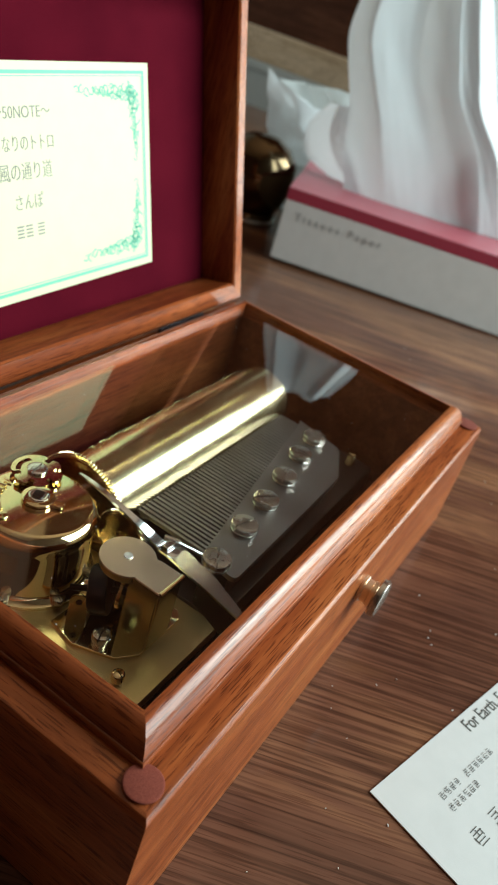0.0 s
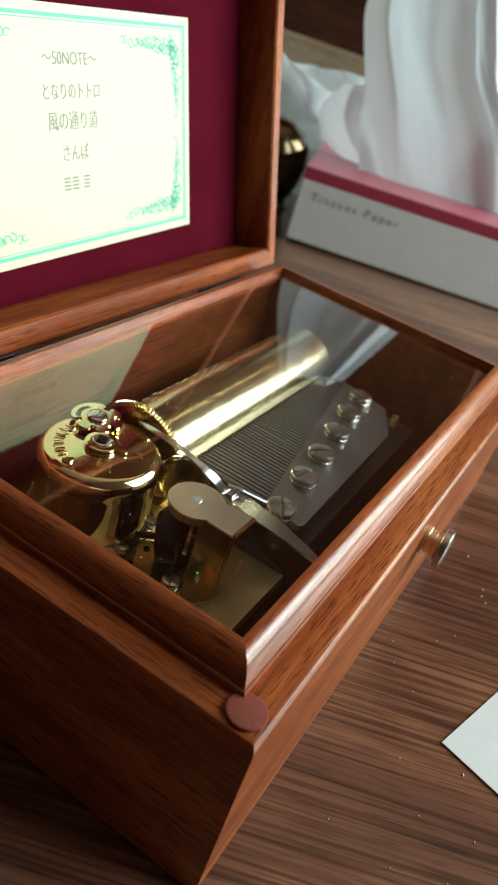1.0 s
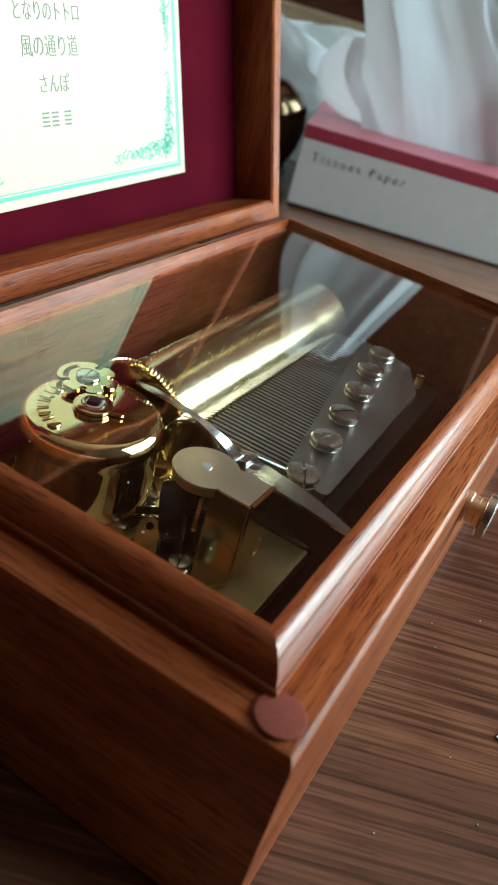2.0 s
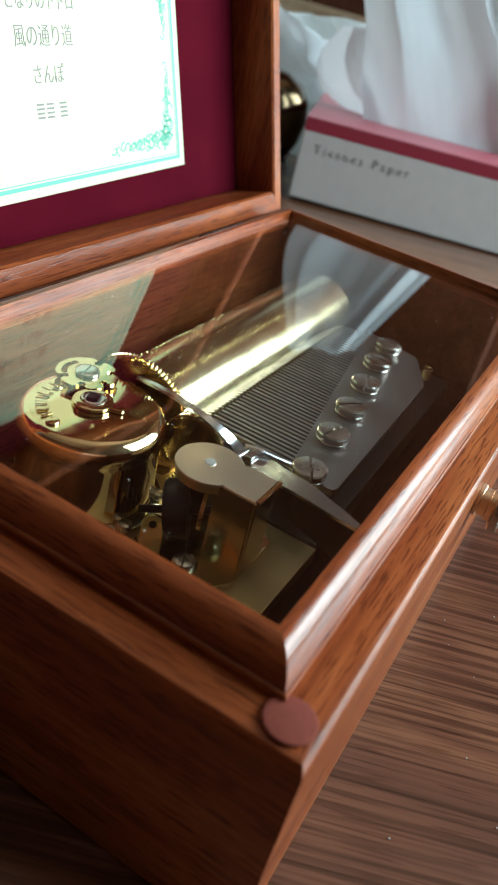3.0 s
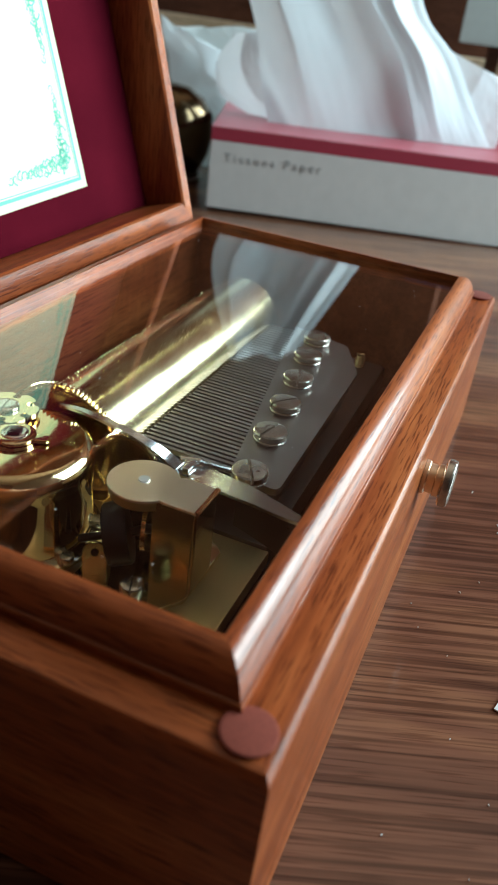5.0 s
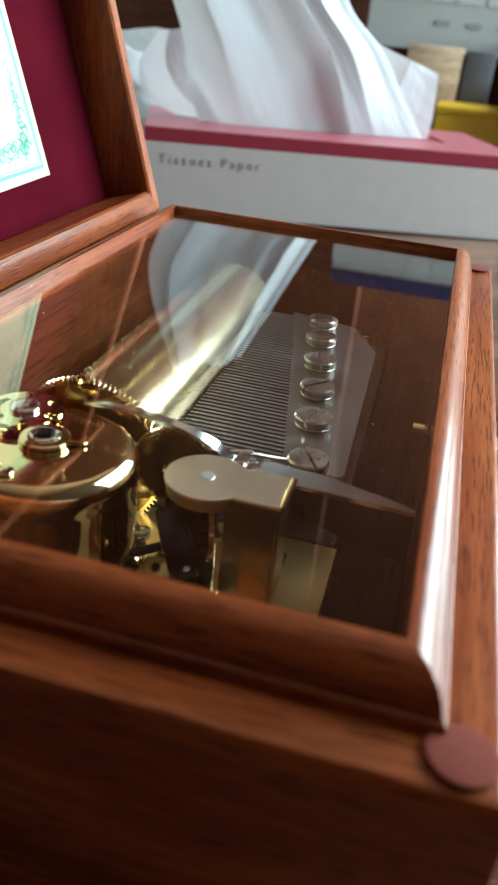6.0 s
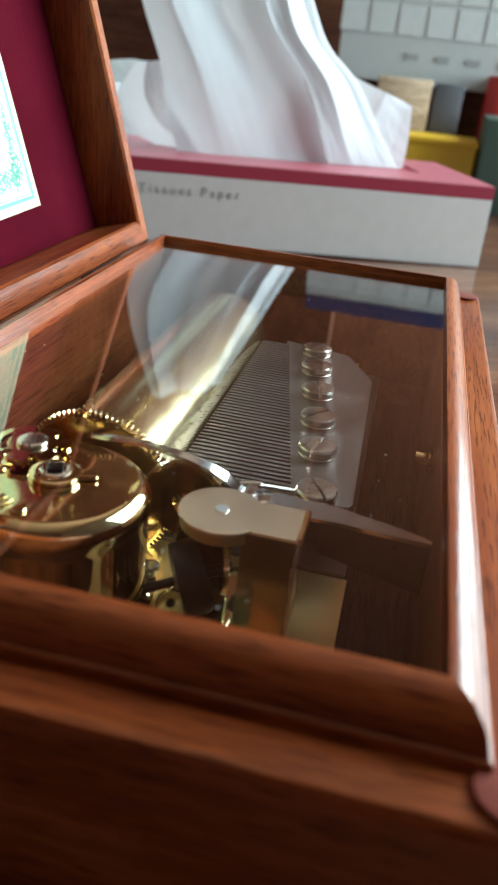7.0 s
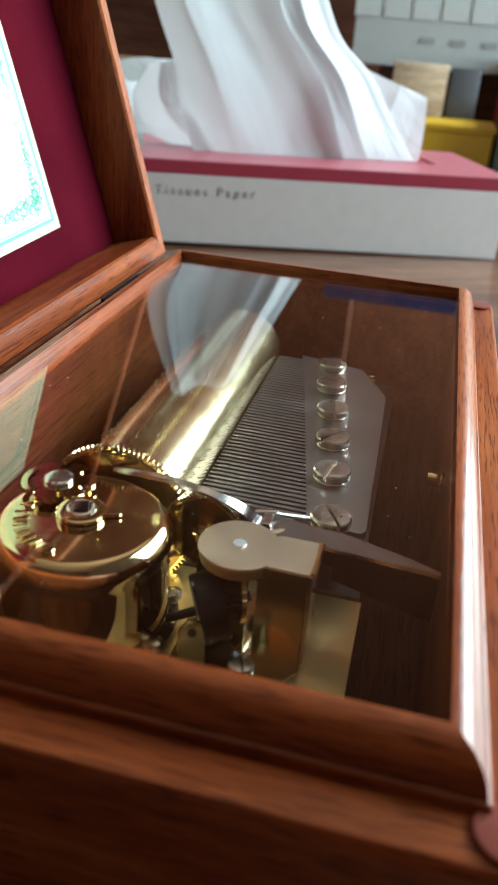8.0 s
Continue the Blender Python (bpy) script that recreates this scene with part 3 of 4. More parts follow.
part("arbor_ring", lathe([(0.12, 3.152), (0.18, 3.152), (0.19, 3.17), (0.18, 3.20), (0.155, 3.21), (0.12, 3.2)], 32, AX), steel, barrel, "bright steel ring")
part("arbor_square", box(-0.09, 0.09, -0.09, 0.09, 3.152, 3.235, 0.015, AX @ pose(0, 0, 0, 0, 0, 20)), steel_dark, barrel, "square dark steel winding arbor")
for k in range(7):
    stroke = 0.022 + 0.012 * (k % 3)
    part("raised_bar", box(-0.085, 0.085, -stroke, stroke, 3.075, 3.10, 0.01, AT @ pose(0, 0, 0, 0, 0, 92 + k * 11) @ Matrix.Translation((0.76, 0, 0))), brass, barrel, "raised plain mark in the brass")
part("cover_screw", screw_bm(0.1, 0.035, (BX + 0.78 * math.cos(radians(172)), BY + 0.78 * math.sin(radians(172)), 3.075), 60), brass, barrel)
for a in (-60, -110, 200):
    part("flange_screw", screw_bm(0.11, 0.12, (BX + 1.16 * math.cos(radians(a)), BY + 1.16 * math.sin(radians(a)), 1.62), a), steel_screw, barrel)

# governor
governor = part("governor", prism([(2.72, 3.95), (2.60, 3.35), (2.88, 2.62), (3.25, 2.36), (4.45, 2.36), (4.6, 2.5), (4.6, 3.95)], 1.525, 1.60, 0.015), brass, movement, "brass governor with its base plate")
cap = []
for k in range(33):
    a = radians(-52 + (360 - 76) * k / 32)
    cap.append((3.70 + 0.51 * math.cos(a), 3.31 + 0.51 * math.sin(a)))
cap += [(3.37, 2.86), (3.37, 2.36), (4.05, 2.36), (4.05, 2.84)]
part("governor_cap", prism(cap, 2.94, 2.99, 0.018), brass_pale, governor, "pale brass cap plate")
part("cap_lip", tube([(3.375, 2.352, 2.968), (3.6, 2.35, 2.970), (3.8, 2.35, 2.970), (4.045, 2.352, 2.968)], 0.044, 10), brass, governor, "bright rolled edge of the cap plate")
nickel = metal("matt_nickel", (0.80, 0.82, 0.84), 0.4, 0.0)
part("governor_rivet", lathe([(0.085, 2.99), (0.08, 3.01), (0, 3.015)], 20, Matrix.Translation((3.70, 3.31, 0))), nickel, governor)
part("governor_boss", lathe([(0.48, 2.80), (0.48, 2.935), (0, 2.935)], 32, Matrix.Translation((3.70, 3.31, 0))), brass_satin, governor)
part("front_bracket", box(3.39, 4.03, 2.345, 2.395, 1.6, 2.985, 0.015), brass_dull, governor)
part("side_bracket", box(3.39, 3.44, 2.40, 3.0, 1.6, 2.94, 0.01), brass_dull, governor)
part("inner_bracket", box(3.9, 4.0, 3.2, 3.9, 1.6, 2.9, 0.02), brass_dull, governor)
part("fan_drum", lathe([(0.06, -0.5), (0.06, -0.12), (0.44, -0.1), (0.46, -0.06), (0.46, 0.2), (0.44, 0.24), (0.07, 0.26), (0.07, 0.6), (0, 0.6)], 40, pose(3.52, 3.66, 2.04, 78, 0, 28)), steel_dark, governor, "dark steel fan drum")
part("worm_wheel", prism(gear_outline(0.34, 56, 0.03), 0, 0.06, 0, pose(3.66, 3.20, 2.25, -90, 0, 21)), brass, governor, "small toothed brass wheel", smooth=20)
tab = [(-0.17, 0), (0.17, 0), (0.17, 0.4)] + [(0.17 * math.cos(radians(a)), 0.42 + 0.17 * math.sin(radians(a))) for a in range(0, 181, 20)] + [(-0.17, 0.4)]
part("bearing_tab", prism(tab, 0, 0.05, 0.01, pose(3.10, 3.70, 1.6, 90, 0, -60)), brass_dull, governor, "round-topped brass tab")
part("tab_rivet", lathe([(0.06, 0), (0.055, 0.02), (0, 0.02)], 14, pose(3.10, 3.70, 1.6, 90, 0, -60) @ Matrix.Translation((0, 0.42, 0.05))), steel_dark, governor)
part("base_screw", screw_bm(0.17, 0.16, (2.95, 3.02, 1.70), 20), steel_screw, governor, "bright slotted screw")
part("base_washer", lathe([(0.14, 1.6), (0.14, 1.70)], 20, Matrix.Translation((2.95, 3.02, 0))), steel_screw, governor)
part("plate_screw", screw_bm(0.12, 0.18, (2.62, 2.32, 1.525), 70), brass, movement, "brass adjusting screw")
stud = part("adjusting_stud", lathe([(0.06, 1.585), (0.06, 1.90), (0.11, 1.905), (0.11, 1.95), (0.08, 1.965), (0, 1.965)], 20, Matrix.Translation((12.25, 2.43, 0))), brass, movement, "small brass adjusting stud")
turns = [(12.25 + 0.105 * math.cos(k * math.pi / 6), 2.43 + 0.105 * math.sin(k * math.pi / 6), 1.60 + 0.29 * k / 60) for k in range(61)]
part("stud_spring", tube(turns, 0.02, 6), brass, stud, "tiny brass coil spring")

# intermediate wheel between drum and cylinder
wheel = part("middle_wheel", prism(gear_outline(0.56, 72, 0.034), 4.33, 4.39, 0, pose(0, 3.95, 2.60, 0, 90, 0)), brass, movement, "toothed brass middle wheel", smooth=20)
# added disc that gives this wheel's face a painted dark reflection
part("wheel_face", lathe([(0.50, 4.328), (0.50, 4.318), (0.49, 4.314), (0, 4.314)], 48, pose(0, 3.95, 2.60, 0, 90, 0)), brass_dark_reflection, wheel, "added face disc, dark reflection in its brass colour")
part("wheel_hub", lathe([(0.12, 4.45), (0.12, 4.395), (0.13, 4.325), (0.13, 4.28), (0.07, 4.26), (0.07, 4.16), (0, 4.16)], 24, pose(0, 3.95, 2.60, 0, 90, 0)), brass, wheel)

# fine damper wires at the tips of the teeth
bm = bmesh.new()
for k in range(50):
    x = 5.50 + k * (11.40 - 5.50) / 49
    wire = tube([(x - 0.02, 4.16, 2.27), (x, 4.27, 2.245), (x + 0.03, 4.36, 2.29), (x + 0.07, 4.40, 2.36)], 0.009, 4)
    me = bpy.data.meshes.new("wire")
    wire.to_mesh(me)
    wire.free()
    bm.from_mesh(me)
    bpy.data.meshes.remove(me)
wires = part("damper_wires", bm, steel, comb, "fine bright damper wires", smooth=0)
wires["kind"] = "stuff"

# steel stop lever with its spring
LEVER = [(4.74, 5.08, 3.34, 2.50), (4.70, 5.12, 3.1, 2.53), (4.58, 5.00, 2.75, 2.60), (4.46, 4.86, 2.45, 2.655), (4.38, 4.79, 2.2, 2.70),
         (4.30, 4.66, 1.95, 2.75), (4.22, 4.52, 1.72, 2.79), (4.10, 4.34, 1.4, 2.85), (4.02, 4.18, 1.15, 2.90), (3.93, 4.00, 0.9, 2.945)]
bm = bmesh.new()
prev = None
for x0, x1, y, z in LEVER:
    ring = [bm.verts.new(p) for p in ((x0, y, z), (x1, y, z), (x1, y, z - 0.05), (x0, y, z - 0.05))]
    if prev:
        for k in range(4):
            bm.faces.new((prev[k], prev[(k + 1) % 4], ring[(k + 1) % 4], ring[k]))
    else:
        bm.faces.new(ring)
    prev = ring
bm.faces.new(prev)
lever = part("stop_lever", bm, steel, movement, "polished steel stop lever")
bm = bmesh.new()
prev = None
for x0, x1, y, z in LEVER[4:]:
    ring = [bm.verts.new(p) for p in ((x0, y, z - 0.052), (x0 + 0.045, y, z - 0.052), (x0 + 0.045, y, 2.22), (x0, y, 2.22))]
    if prev:
        for k in range(4):
            bm.faces.new((prev[k], prev[(k + 1) % 4], ring[(k + 1) % 4], ring[k]))
    else:
        bm.faces.new(ring)
    prev = ring
bm.faces.new(prev)
part("lever_flange", bm, steel_dark, lever, "turned-down dark flange")
bm = bmesh.new()
path = [(4.66, 5.34, 3.10, 0.02), (4.55, 4.95, 3.19, 0.03), (4.44, 4.5, 3.25, 0.04), (4.38, 4.15, 3.24, 0.05), (4.37, 3.86, 3.19, 0.06), (4.41, 3.64, 3.10, 0.075), (4.48, 3.47, 2.98, 0.09), (4.58, 3.36, 2.83, 0.10), (4.72, 3.28, 2.66, 0.11), (4.86, 3.22, 2.56, 0.12)]
prev = None
for x, y, z, w in path:
    ring = [bm.verts.new((x + dx, y, z + dz)) for dx, dz in ((-w, 0), (w, 0.02), (w, -0.03), (-w, -0.05))]
    if prev:
        for k in range(4):
            bm.faces.new((prev[k], prev[(k + 1) % 4], ring[(k + 1) % 4], ring[k]))
    else:
        bm.faces.new(ring)
    prev = ring
bm.faces.new(prev)
part("lever_arm", bm, steel, lever, "curved polished steel arm")
part("lever_block", box(4.72, 5.02, 3.12, 3.26, 2.535, 2.66, 0.03), steel, lever, "small bright steel block")
part("lever_pin", lathe([(0.05, 0), (0.06, 0.02), (0.06, 0.3), (0.05, 0.32)], 14, pose(5.0, 3.40, 2.60, 90, 0, 20)), steel, lever)
part("lever_pivot", lathe([(0.15, 2.49), (0.15, 2.55), (0.12, 2.57), (0, 2.57)], 24, Matrix.Translation((4.86, 3.05, 0))), steel, lever)
coil = []
for k in range(241):
    f, a = k / 240, k / 240 * 30 * 2 * math.pi
    coil.append((5.07 + 0.20 * f + 0.035 * math.cos(a), 3.13 - 0.58 * f + 0.018 * math.cos(a), 2.60 - 0.09 * f + 0.035 * math.sin(a)))
part("coil_spring", tube(coil, 0.009, 4), steel, lever, "fine steel coil spring")

# ---- on the table ----
card = thing("business_card", (7, -4, 0), "white printed business card lying on the table", "card")
CA = Matrix.Translation((5.10, -2.08, 0.012)) @ pose(0, 0, 0, 0, 0, math.degrees(math.atan2(-1.26, 4.68)))
sheet = part("card_sheet", box(0, 6.5, -3.93, 0, 0, 0.025, 0, CA), card_paper, card)
TOP = CA @ Matrix.Translation((0, 0, 0.029))
part("printed_slogan", lettering("For Earth, F", 0.40, TOP @ Matrix.Translation((3.78, -0.26, 0)), 0.80), ink, sheet, "line of bold grey print", smooth=0)
rs = random.Random(3)


def print_mark(bm, x, y, w, h, strokes):
    """One unreadable printed mark: a block of thin bars."""
    for k in range(strokes):
        f = (k + 0.5) / strokes
        left = x + rs.uniform(0, 0.3) * w
        box(left, x + w - rs.uniform(0, 0.3) * w, y + f * h - 0.02 * h, y + f * h + 0.03 * h, -0.002, 0.002, bm=bm)
    for k in range(3):
        g = x + w * (0.12 + 0.32 * k + rs.uniform(-0.06, 0.06))
        low = rs.uniform(0, 0.5) * h
        box(g, g + 0.06 * w, y + low, y + low + h * rs.uniform(0.3, 0.5), 0.0025, 0.004, bm=bm)


bm = bmesh.new()
for k in range(11):
    if k != 4:
        print_mark(bm, 1.14 + k * 0.175, -0.98, 0.145, 0.17, 4)
for k in range(6):
    print_mark(bm, 1.10 + k * 0.175, -1.24, 0.145, 0.17, 4)
for x in (0.98, 1.62, 2.7, 3.4):
    print_mark(bm, x, -1.98, 0.34, 0.36, 5)
bm.transform(TOP)
part("small_print", bm, ink, sheet, "rows of small grey print bars", smooth=0)

# tissue carton
ALONG, DEEP = Vector((0.3385, -0.941, 0)), Vector((0.941, 0.3385, 0))
CARTON = Matrix.Translation((27.85, 13.80, 0.0)) @ Matrix(((ALONG.x, DEEP.x, 0, 0), (ALONG.y, DEEP.y, 0, 0), (0, 0, 1, 0), (0, 0, 0, 1)))
TL, TD, TH, BAND = 16.1, 8.0, 3.58, 3.02
carton = thing("tissue_box", (33, 8, 0), "grey-white tissue carton with rose red top, tissues pulled out", "tissue box")
# the carton's base is bowed: one end stands clear of the table
bm = box(0, TL, 0, TD, 0.02, BAND, 0.05)
for v in bm.verts:
    if v.co.z < 1.5:
        v.co.z += 0.16 * max(0.0, 1 - v.co.x / 13)
bm.transform(CARTON)
part("carton_body", bm, box_white, carton, "grey-white carton side")
part("carton_band", box(0.003, TL - 0.003, 0.003, TD - 0.003, BAND + 0.002, TH - 0.06, 0.0, CARTON), box_red, carton, "deep red band")
bm = bmesh.new()
for x0, x1, y0, y1 in ((0.0, TL, 0.0, 3.0), (0.0, TL, 5.0, TD), (0.0, 2.6, 3.0, 5.0), (13.6, TL, 3.0, 5.0)):
    box(x0, x1, y0, y1, TH - 0.058, TH, 0.0, bm=bm)
bm.transform(CARTON)
part("carton_top", bm, box_pink, carton, "rose red top with a slot")
part("printed_name", lettering("Tissues Paper", 0.54, CARTON @ Matrix.Translation((2.74, -0.012, 2.34)) @ pose(0, 0, 0, 90, 0, 0), 0.92, 0.008, 1.5), faint_ink, carton, "thin dark letters on the carton", smooth=0)


def sheet_bm(base0, base1, top0, top1, folds, depth, seed, nu=44, nv=40, bow=0.0, ragged=0.15):
    """A pulled tissue: from a gathered line on the slot to its upper edge, with a few slanting folds and soft crumples."""
    bm = bmesh.new()
    rs = random.Random(seed)
    ph = [rs.uniform(0, 6.3) for _ in range(4)]
    b0, b1, t0, t1 = (Vector(p) for p in (base0, base1, top0, top1))
    grid = []
    for j in range(nv + 1):
        g = j / nv
        line = []
        for k in range(nu + 1):
            f = k / nu
            p = (b0.lerp(b1, f)).lerp(t0.lerp(t1, f), g)
            slant = f + 0.35 * g
            crease = abs((slant * folds + ph[0]) % 1.0 - 0.5) * 4 - 1
            wave = 0.55 * crease + 0.45 * math.sin(slant * folds * 6.28 + ph[1])
            amp = depth * (0.5 + 0.5 * g)
            crumple = noise.noise(Vector((f * 3 + seed, g * 3, seed * 1.7))) * 0.9 + noise.noise(Vector((f * 7, g * 6, seed + 3.1))) * 0.16
            p = p + Vector((bow * math.sin(g * 3.14) * (f - 0.3) + 0.3 * crumple, wave * amp + crumple * depth, 0.3 * crumple + (ragged * math.sin(f * 9 + ph[3]) if j == nv else 0)))
            line.append(bm.verts.new(p))
        grid.append(line)
    for j in range(nv):
        for k in range(nu):
            bm.faces.new((grid[j][k], grid[j][k + 1], grid[j + 1][k + 1], grid[j + 1][k]))
    bm.transform(CARTON)
    return bm


tissue = thing("tissue", (33, 8, 3.6), "white paper tissues standing crumpled out of the carton", "tissue")


def along_curve(points, g):
    """A smooth curve through points, g from 0 to 1."""
    f = g * (len(points) - 1)
    k = min(int(f), len(points) - 2)
    f -= k
    p = [Vector(points[min(max(k + d, 0), len(points) - 1)]) for d in (-1, 0, 1, 2)]
    return 0.5 * (2 * p[1] + (p[2] - p[0]) * f + (2 * p[0] - 5 * p[1] + 4 * p[2] - p[3]) * f * f + (3 * p[1] - p[0] - 3 * p[2] + p[3]) * f * f * f)


def drape(left, right, ridges, seed, nu=56, nv=56):
    """A pulled tissue between two curved edges; ridges of (place at the foot, place at the top, half width, height) are its long folds."""
    bm = bmesh.new()
    grid = []
    for j in range(nv + 1):
        g = j / nv
        a, c = along_curve(left, g), along_curve(right, g)
        line = []
        for k in range(nu + 1):
            f = k / nu
            out = 0.0
            for foot, top, half, height in ridges:
                d = abs(f - foot - (top - foot) * g - 0.03 * math.sin(5 * g + seed)) / half
                out += height * max(0.0, 1 - d) ** 1.3 * min(1.0, 0.15 + 3 * g)
            soft = (c - a).length / 7 * (noise.noise(Vector((f * 2.0 + seed, g * 2.2, seed * 1.7))) * 0.36 + noise.noise(Vector((f * 5 + g * 4, g * 5, seed + 3.1))) * 0.07)
            fine = noise.noise(Vector((f * 17, g * 12 + f * 6, seed * 2.3))) * 0.018
            line.append(bm.verts.new(a.lerp(c, f) + Vector((0.25 * soft, -out + soft + fine, 0.12 * soft))))
        grid.append(line)
    for j in range(nv):
        for k in range(nu):
            bm.faces.new((grid[j][k], grid[j][k + 1], grid[j + 1][k + 1], grid[j + 1][k]))
    bm.transform(CARTON)
    return bm


MAIN_LEFT = [(2.3, 3.1, 3.55), (1.7, 3.2, 5.4), (1.35, 3.4, 7.0), (0.6, 3.6, 9.0), (0.25, 3.7, 10.4), (0.5, 3.8, 12.3), (1.2, 4.0, 14.5), (1.7, 4.1, 16.0)]
MAIN_RIGHT = [(9.2, 3.2, 3.55), (8.4, 3.4, 5.6), (7.3, 3.6, 7.7), (6.2, 3.7, 9.3), (5.6, 3.8, 11.0), (5.0, 3.9, 12.6), (4.4, 4.0, 14.5), (4.0, 4.1, 15.7)]
part("tissue_sheet", drape(MAIN_LEFT, MAIN_RIGHT, [(0.30, 0.16, 0.34, 0.75), (0.66, 0.62, 0.30, -0.25)], 2), tissue_mat, tissue, smooth=180)
SIDE_LEFT = [(9.1, 2.75, 3.62), (8.5, 2.8, 5.2), (7.6, 2.9, 7.0), (6.1, 3.0, 8.8), (5.5, 3.1, 10.1), (4.9, 3.2, 11.6), (4.0, 3.4, 14.5), (3.7, 3.5, 15.6)]
SIDE_RIGHT = [(12.6, 3.3, 3.6), (11.6, 3.6, 5.0), (10.3, 3.9, 7.0), (8.8, 4.2, 8.4), (7.9, 4.3, 10.0), (7.0, 4.3, 11.8), (5.6, 4.2, 14.5), (5.2, 4.2, 15.3)]
part("tissue_sheet", drape(SIDE_LEFT, SIDE_RIGHT, [(0.34, 0.40, 0.36, 0.5), (0.80, 0.72, 0.16, -0.14)], 5), tissue_mat, tissue, smooth=180)
part("tissue_sheet", drape([(8.8, 4.4, 3.55), (8.9, 4.5, 5.0), (9.2, 4.6, 7.6)], [(12.9, 3.6, 3.6), (13.1, 4.0, 4.7), (13.1, 4.3, 6.3)], [(0.45, 0.6, 0.35, 0.4)], 9), tissue_mat, tissue, smooth=180)
part("tissue_sheet", drape([(1.3, 4.6, 3.55), (-0.1, 4.5, 4.3), (-0.45, 4.4, 5.6), (0.3, 4.3, 6.9)], [(3.8, 3.1, 3.6), (2.9, 3.3, 4.9), (2.2, 3.7, 5.9), (1.5, 4.0, 7.15)], [(0.55, 0.45, 0.45, 0.35)], 14), tissue_mat, tissue, smooth=180)

# things behind the carton
bell = thing("brass_bell", (32.45, 18.1, 0), "round aged brass bell standing on the table", "bell")
part("bell_body", lathe([(1.3, 0.0), (1.5, 0.05), (1.55, 0.3), (1.5, 0.5), (1.9, 1.3), (2.08, 2.3), (1.95, 3.2), (1.5, 3.85), (0.8, 4.25), (0, 4.4)], 48, Matrix.Translation((32.45, 18.1, 0))), bronze, bell)
part("bell_foot", lathe([(1.62, 0.0), (1.66, 0.1), (1.6, 0.28), (1.52, 0.3)], 40, Matrix.Translation((32.45, 18.1, 0)), cap=False), steel_screw, bell)

film = thing("tissue_packet", (38, 17, 0), "frosted film packet of tissues behind the carton", "packet")
part("packet_body", box(36, 44, 13.5, 20.5, 0.0, 3.0, 0.4), film_mat, film)
part("packet_film", sheet_bm((-2.2, 9.2, 2.9), (3.6, 9.6, 3.0), (-3.2, 9.8, 6.6), (2.5, 10.4, 7.1), 1.2, 0.5, 21), film_mat, film, smooth=180)
part("packet_film", sheet_bm((-2.6, 8.6, 2.7), (1.2, 8.6, 2.9), (-3.7, 8.4, 7.0), (1.2, 8.8, 5.2), 1.0, 0.3, 23), tissue_mat, film, smooth=180)

shelf = thing("cabinet", (66, 22, 0), "dark wooden cabinet with a pale lower rail", "cabinet")
part("cabinet_panel", box(70, 72, 8.0, 60, FLOOR / K, 20, 0.1), wood_dark, shelf)
# unseen upper panels, added as brown reflection in glass and brass; they hide the ceiling
for y in (8.0, 34.05):
    part("reflection_panel", box(69.8, 72, y, y + 25.95, 20.1, 112, 0.15), wood_panelling, shelf, "unseen red-brown panel, added for the reflection in the glass")
part("cabinet_rail", box(69, 70, 8.0, 60, 2.8, 5.6, 0.1), wood_pale, shelf, "pale wooden rail")
part("cabinet_trim", box(68.8, 69.9, 8.0, 60, 1.9, 2.75, 0.1), grey_card, shelf, "grey metal trim")
part("cabinet_base", box(68.9, 69.9, 8.0, 60, FLOOR / K, 1.85, 0.1), grey_card, shelf)

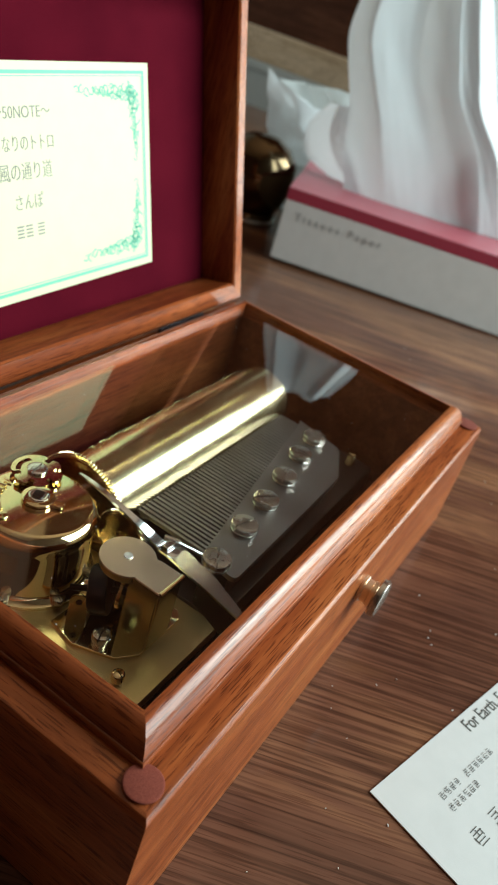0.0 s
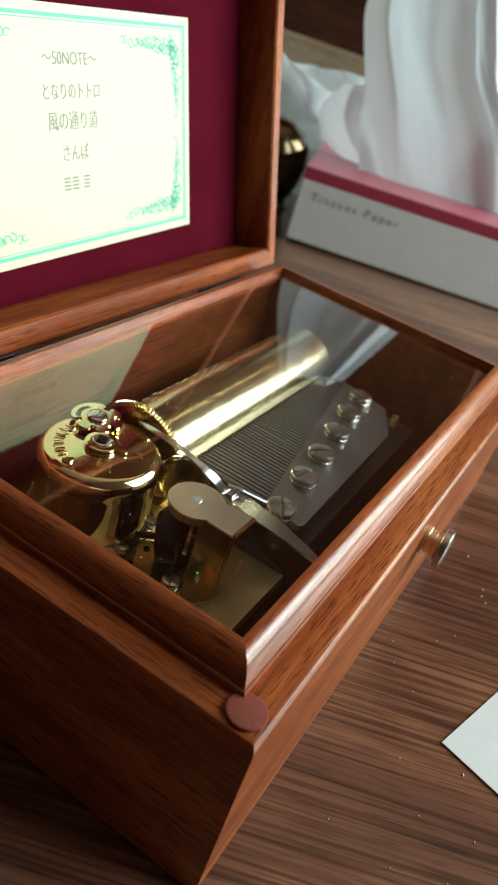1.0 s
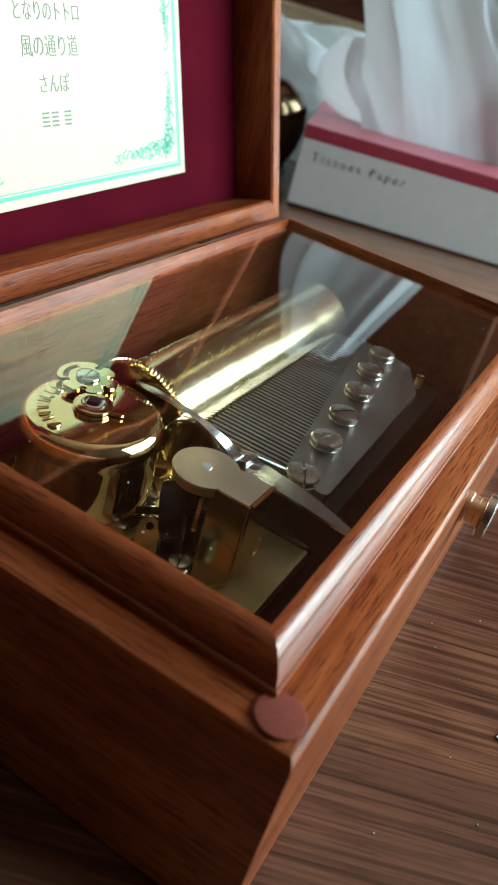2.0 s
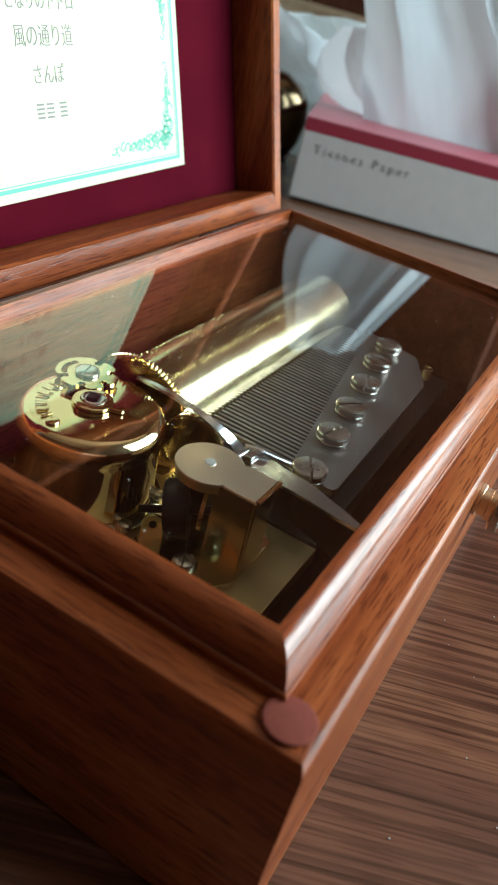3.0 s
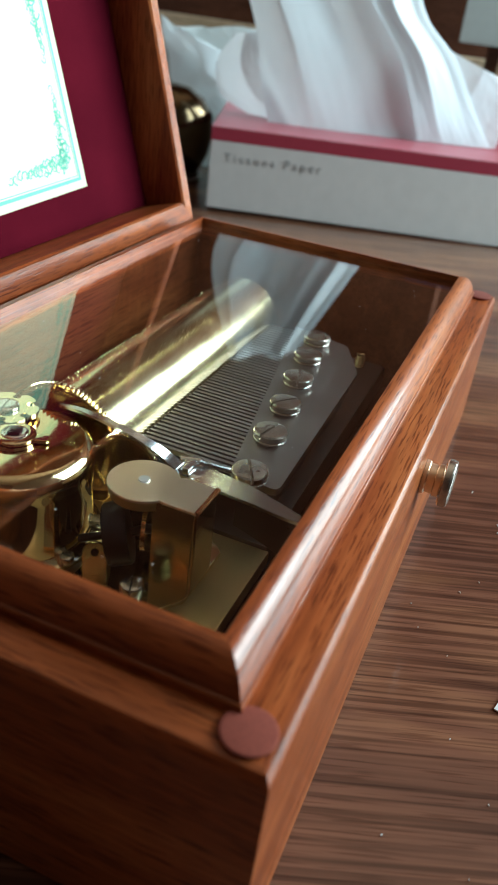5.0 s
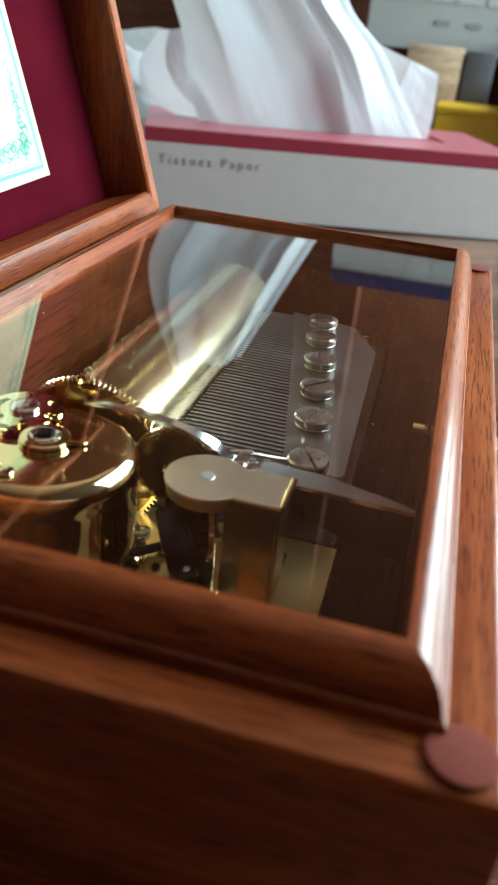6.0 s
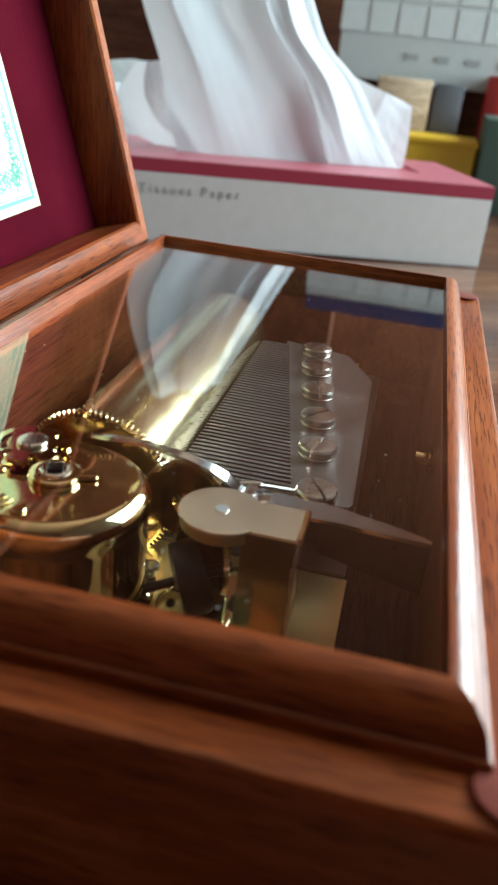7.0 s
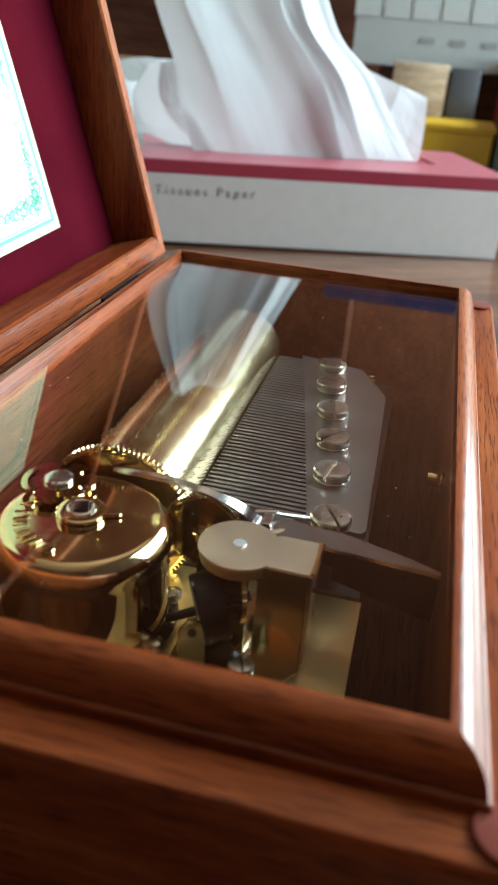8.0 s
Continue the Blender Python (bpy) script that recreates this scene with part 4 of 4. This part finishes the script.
calendar = thing("desk_calendar", (62, 0, 0), "grey-white desk calendar with a grid of days", "calendar")
part("calendar_sheet", box(60, 60.3, -7, 9.6, 6.9, 17, 0.05), grey_card, calendar)
day_paper = paper("pale_day_cell", (0.58, 0.59, 0.57), 0.6)
for r in range(3):
    for c in range(8):
        part("day_cell", box(59.93, 59.995, -6.4 + c * 2.05, -6.4 + c * 2.05 + 1.75, 10.0 + r * 2.2, 10.0 + r * 2.2 + 1.9), day_paper, calendar)
for c in range(5):
    part("printed_mark", box(59.94, 59.995, -5 + c * 2.2, -5 + c * 2.2 + 1.0, 8.5, 8.9), ink_pale, calendar)
part("calendar_cap", box(59.9, 60.4, -7, 9.6, 17.0, 18.2, 0.05), paper("dark_blue_card", (0.03, 0.04, 0.12), 0.5), calendar, "dark blue top strip")
part("calendar_stand", box(60.4, 62, -6, 7.5, 0, 7.4, 0.2), wood_dark, calendar)

note = thing("note_box", (54, 1, 0), "yellow card box lying behind the carton", "box")
part("note_body", box(52, 57, -1.2, 3.3, 0, 3.6, 0.08), yellow_card, note)
part("note_lid", box(51.9, 57.1, -1.3, 3.4, 3.6, 4.0, 0.08), yellow_card, note)
single("red_cup", lathe([(0.8, 0), (1.0, 0.1), (1.2, 3.0), (1.2, 8.0), (1.05, 8.0), (1.0, 0.3), (0, 0.3)], 32, Matrix.Translation((59, -2.5, 0))), red_plastic, (59, -2.5, 0), "red plastic cup on the table", "cup")
single("book", box(50, 57, -9, -1.4, 0, 5.6, 0.1), green_dark, (53, -5, 0), "dark green closed book on the table", "book")
single("binder", box(57.3, 59, 0.2, 2.2, 0, 7.2, 0.1), grey_dark, (58, 1, 0), "dark grey upright binder", "binder")
single("wooden_block", box(57.3, 59, 2.4, 6.2, 0, 7.3, 0.1), wood_pale, (58, 4, 0), "pale wooden block standing on the table", "block")

# crumbs and dust on the tabletop
rng = random.Random(8)
bm = bmesh.new()
for k in range(80):
    x, y = rng.uniform(0.5, 26), rng.uniform(-7, -0.4)
    if x > 15.5 and k % 2:
        y = rng.uniform(-5, 9)
    s, q = rng.uniform(0.006, 0.016), rng.uniform(0, 180)
    box(-s * rng.uniform(0.8, 2.6), s, -s * 0.6, s * 0.6, 0.002, 0.02, bm=bm, m=None)
    bmesh.ops.transform(bm, verts=bm.verts[-8:], matrix=pose(x, y, 0, 0, 0, q))
single("table_dust", bm, card_paper, (8, -3, 0), "pale dust and crumbs scattered on the tabletop", "dust", kind="stuff", smooth=0)
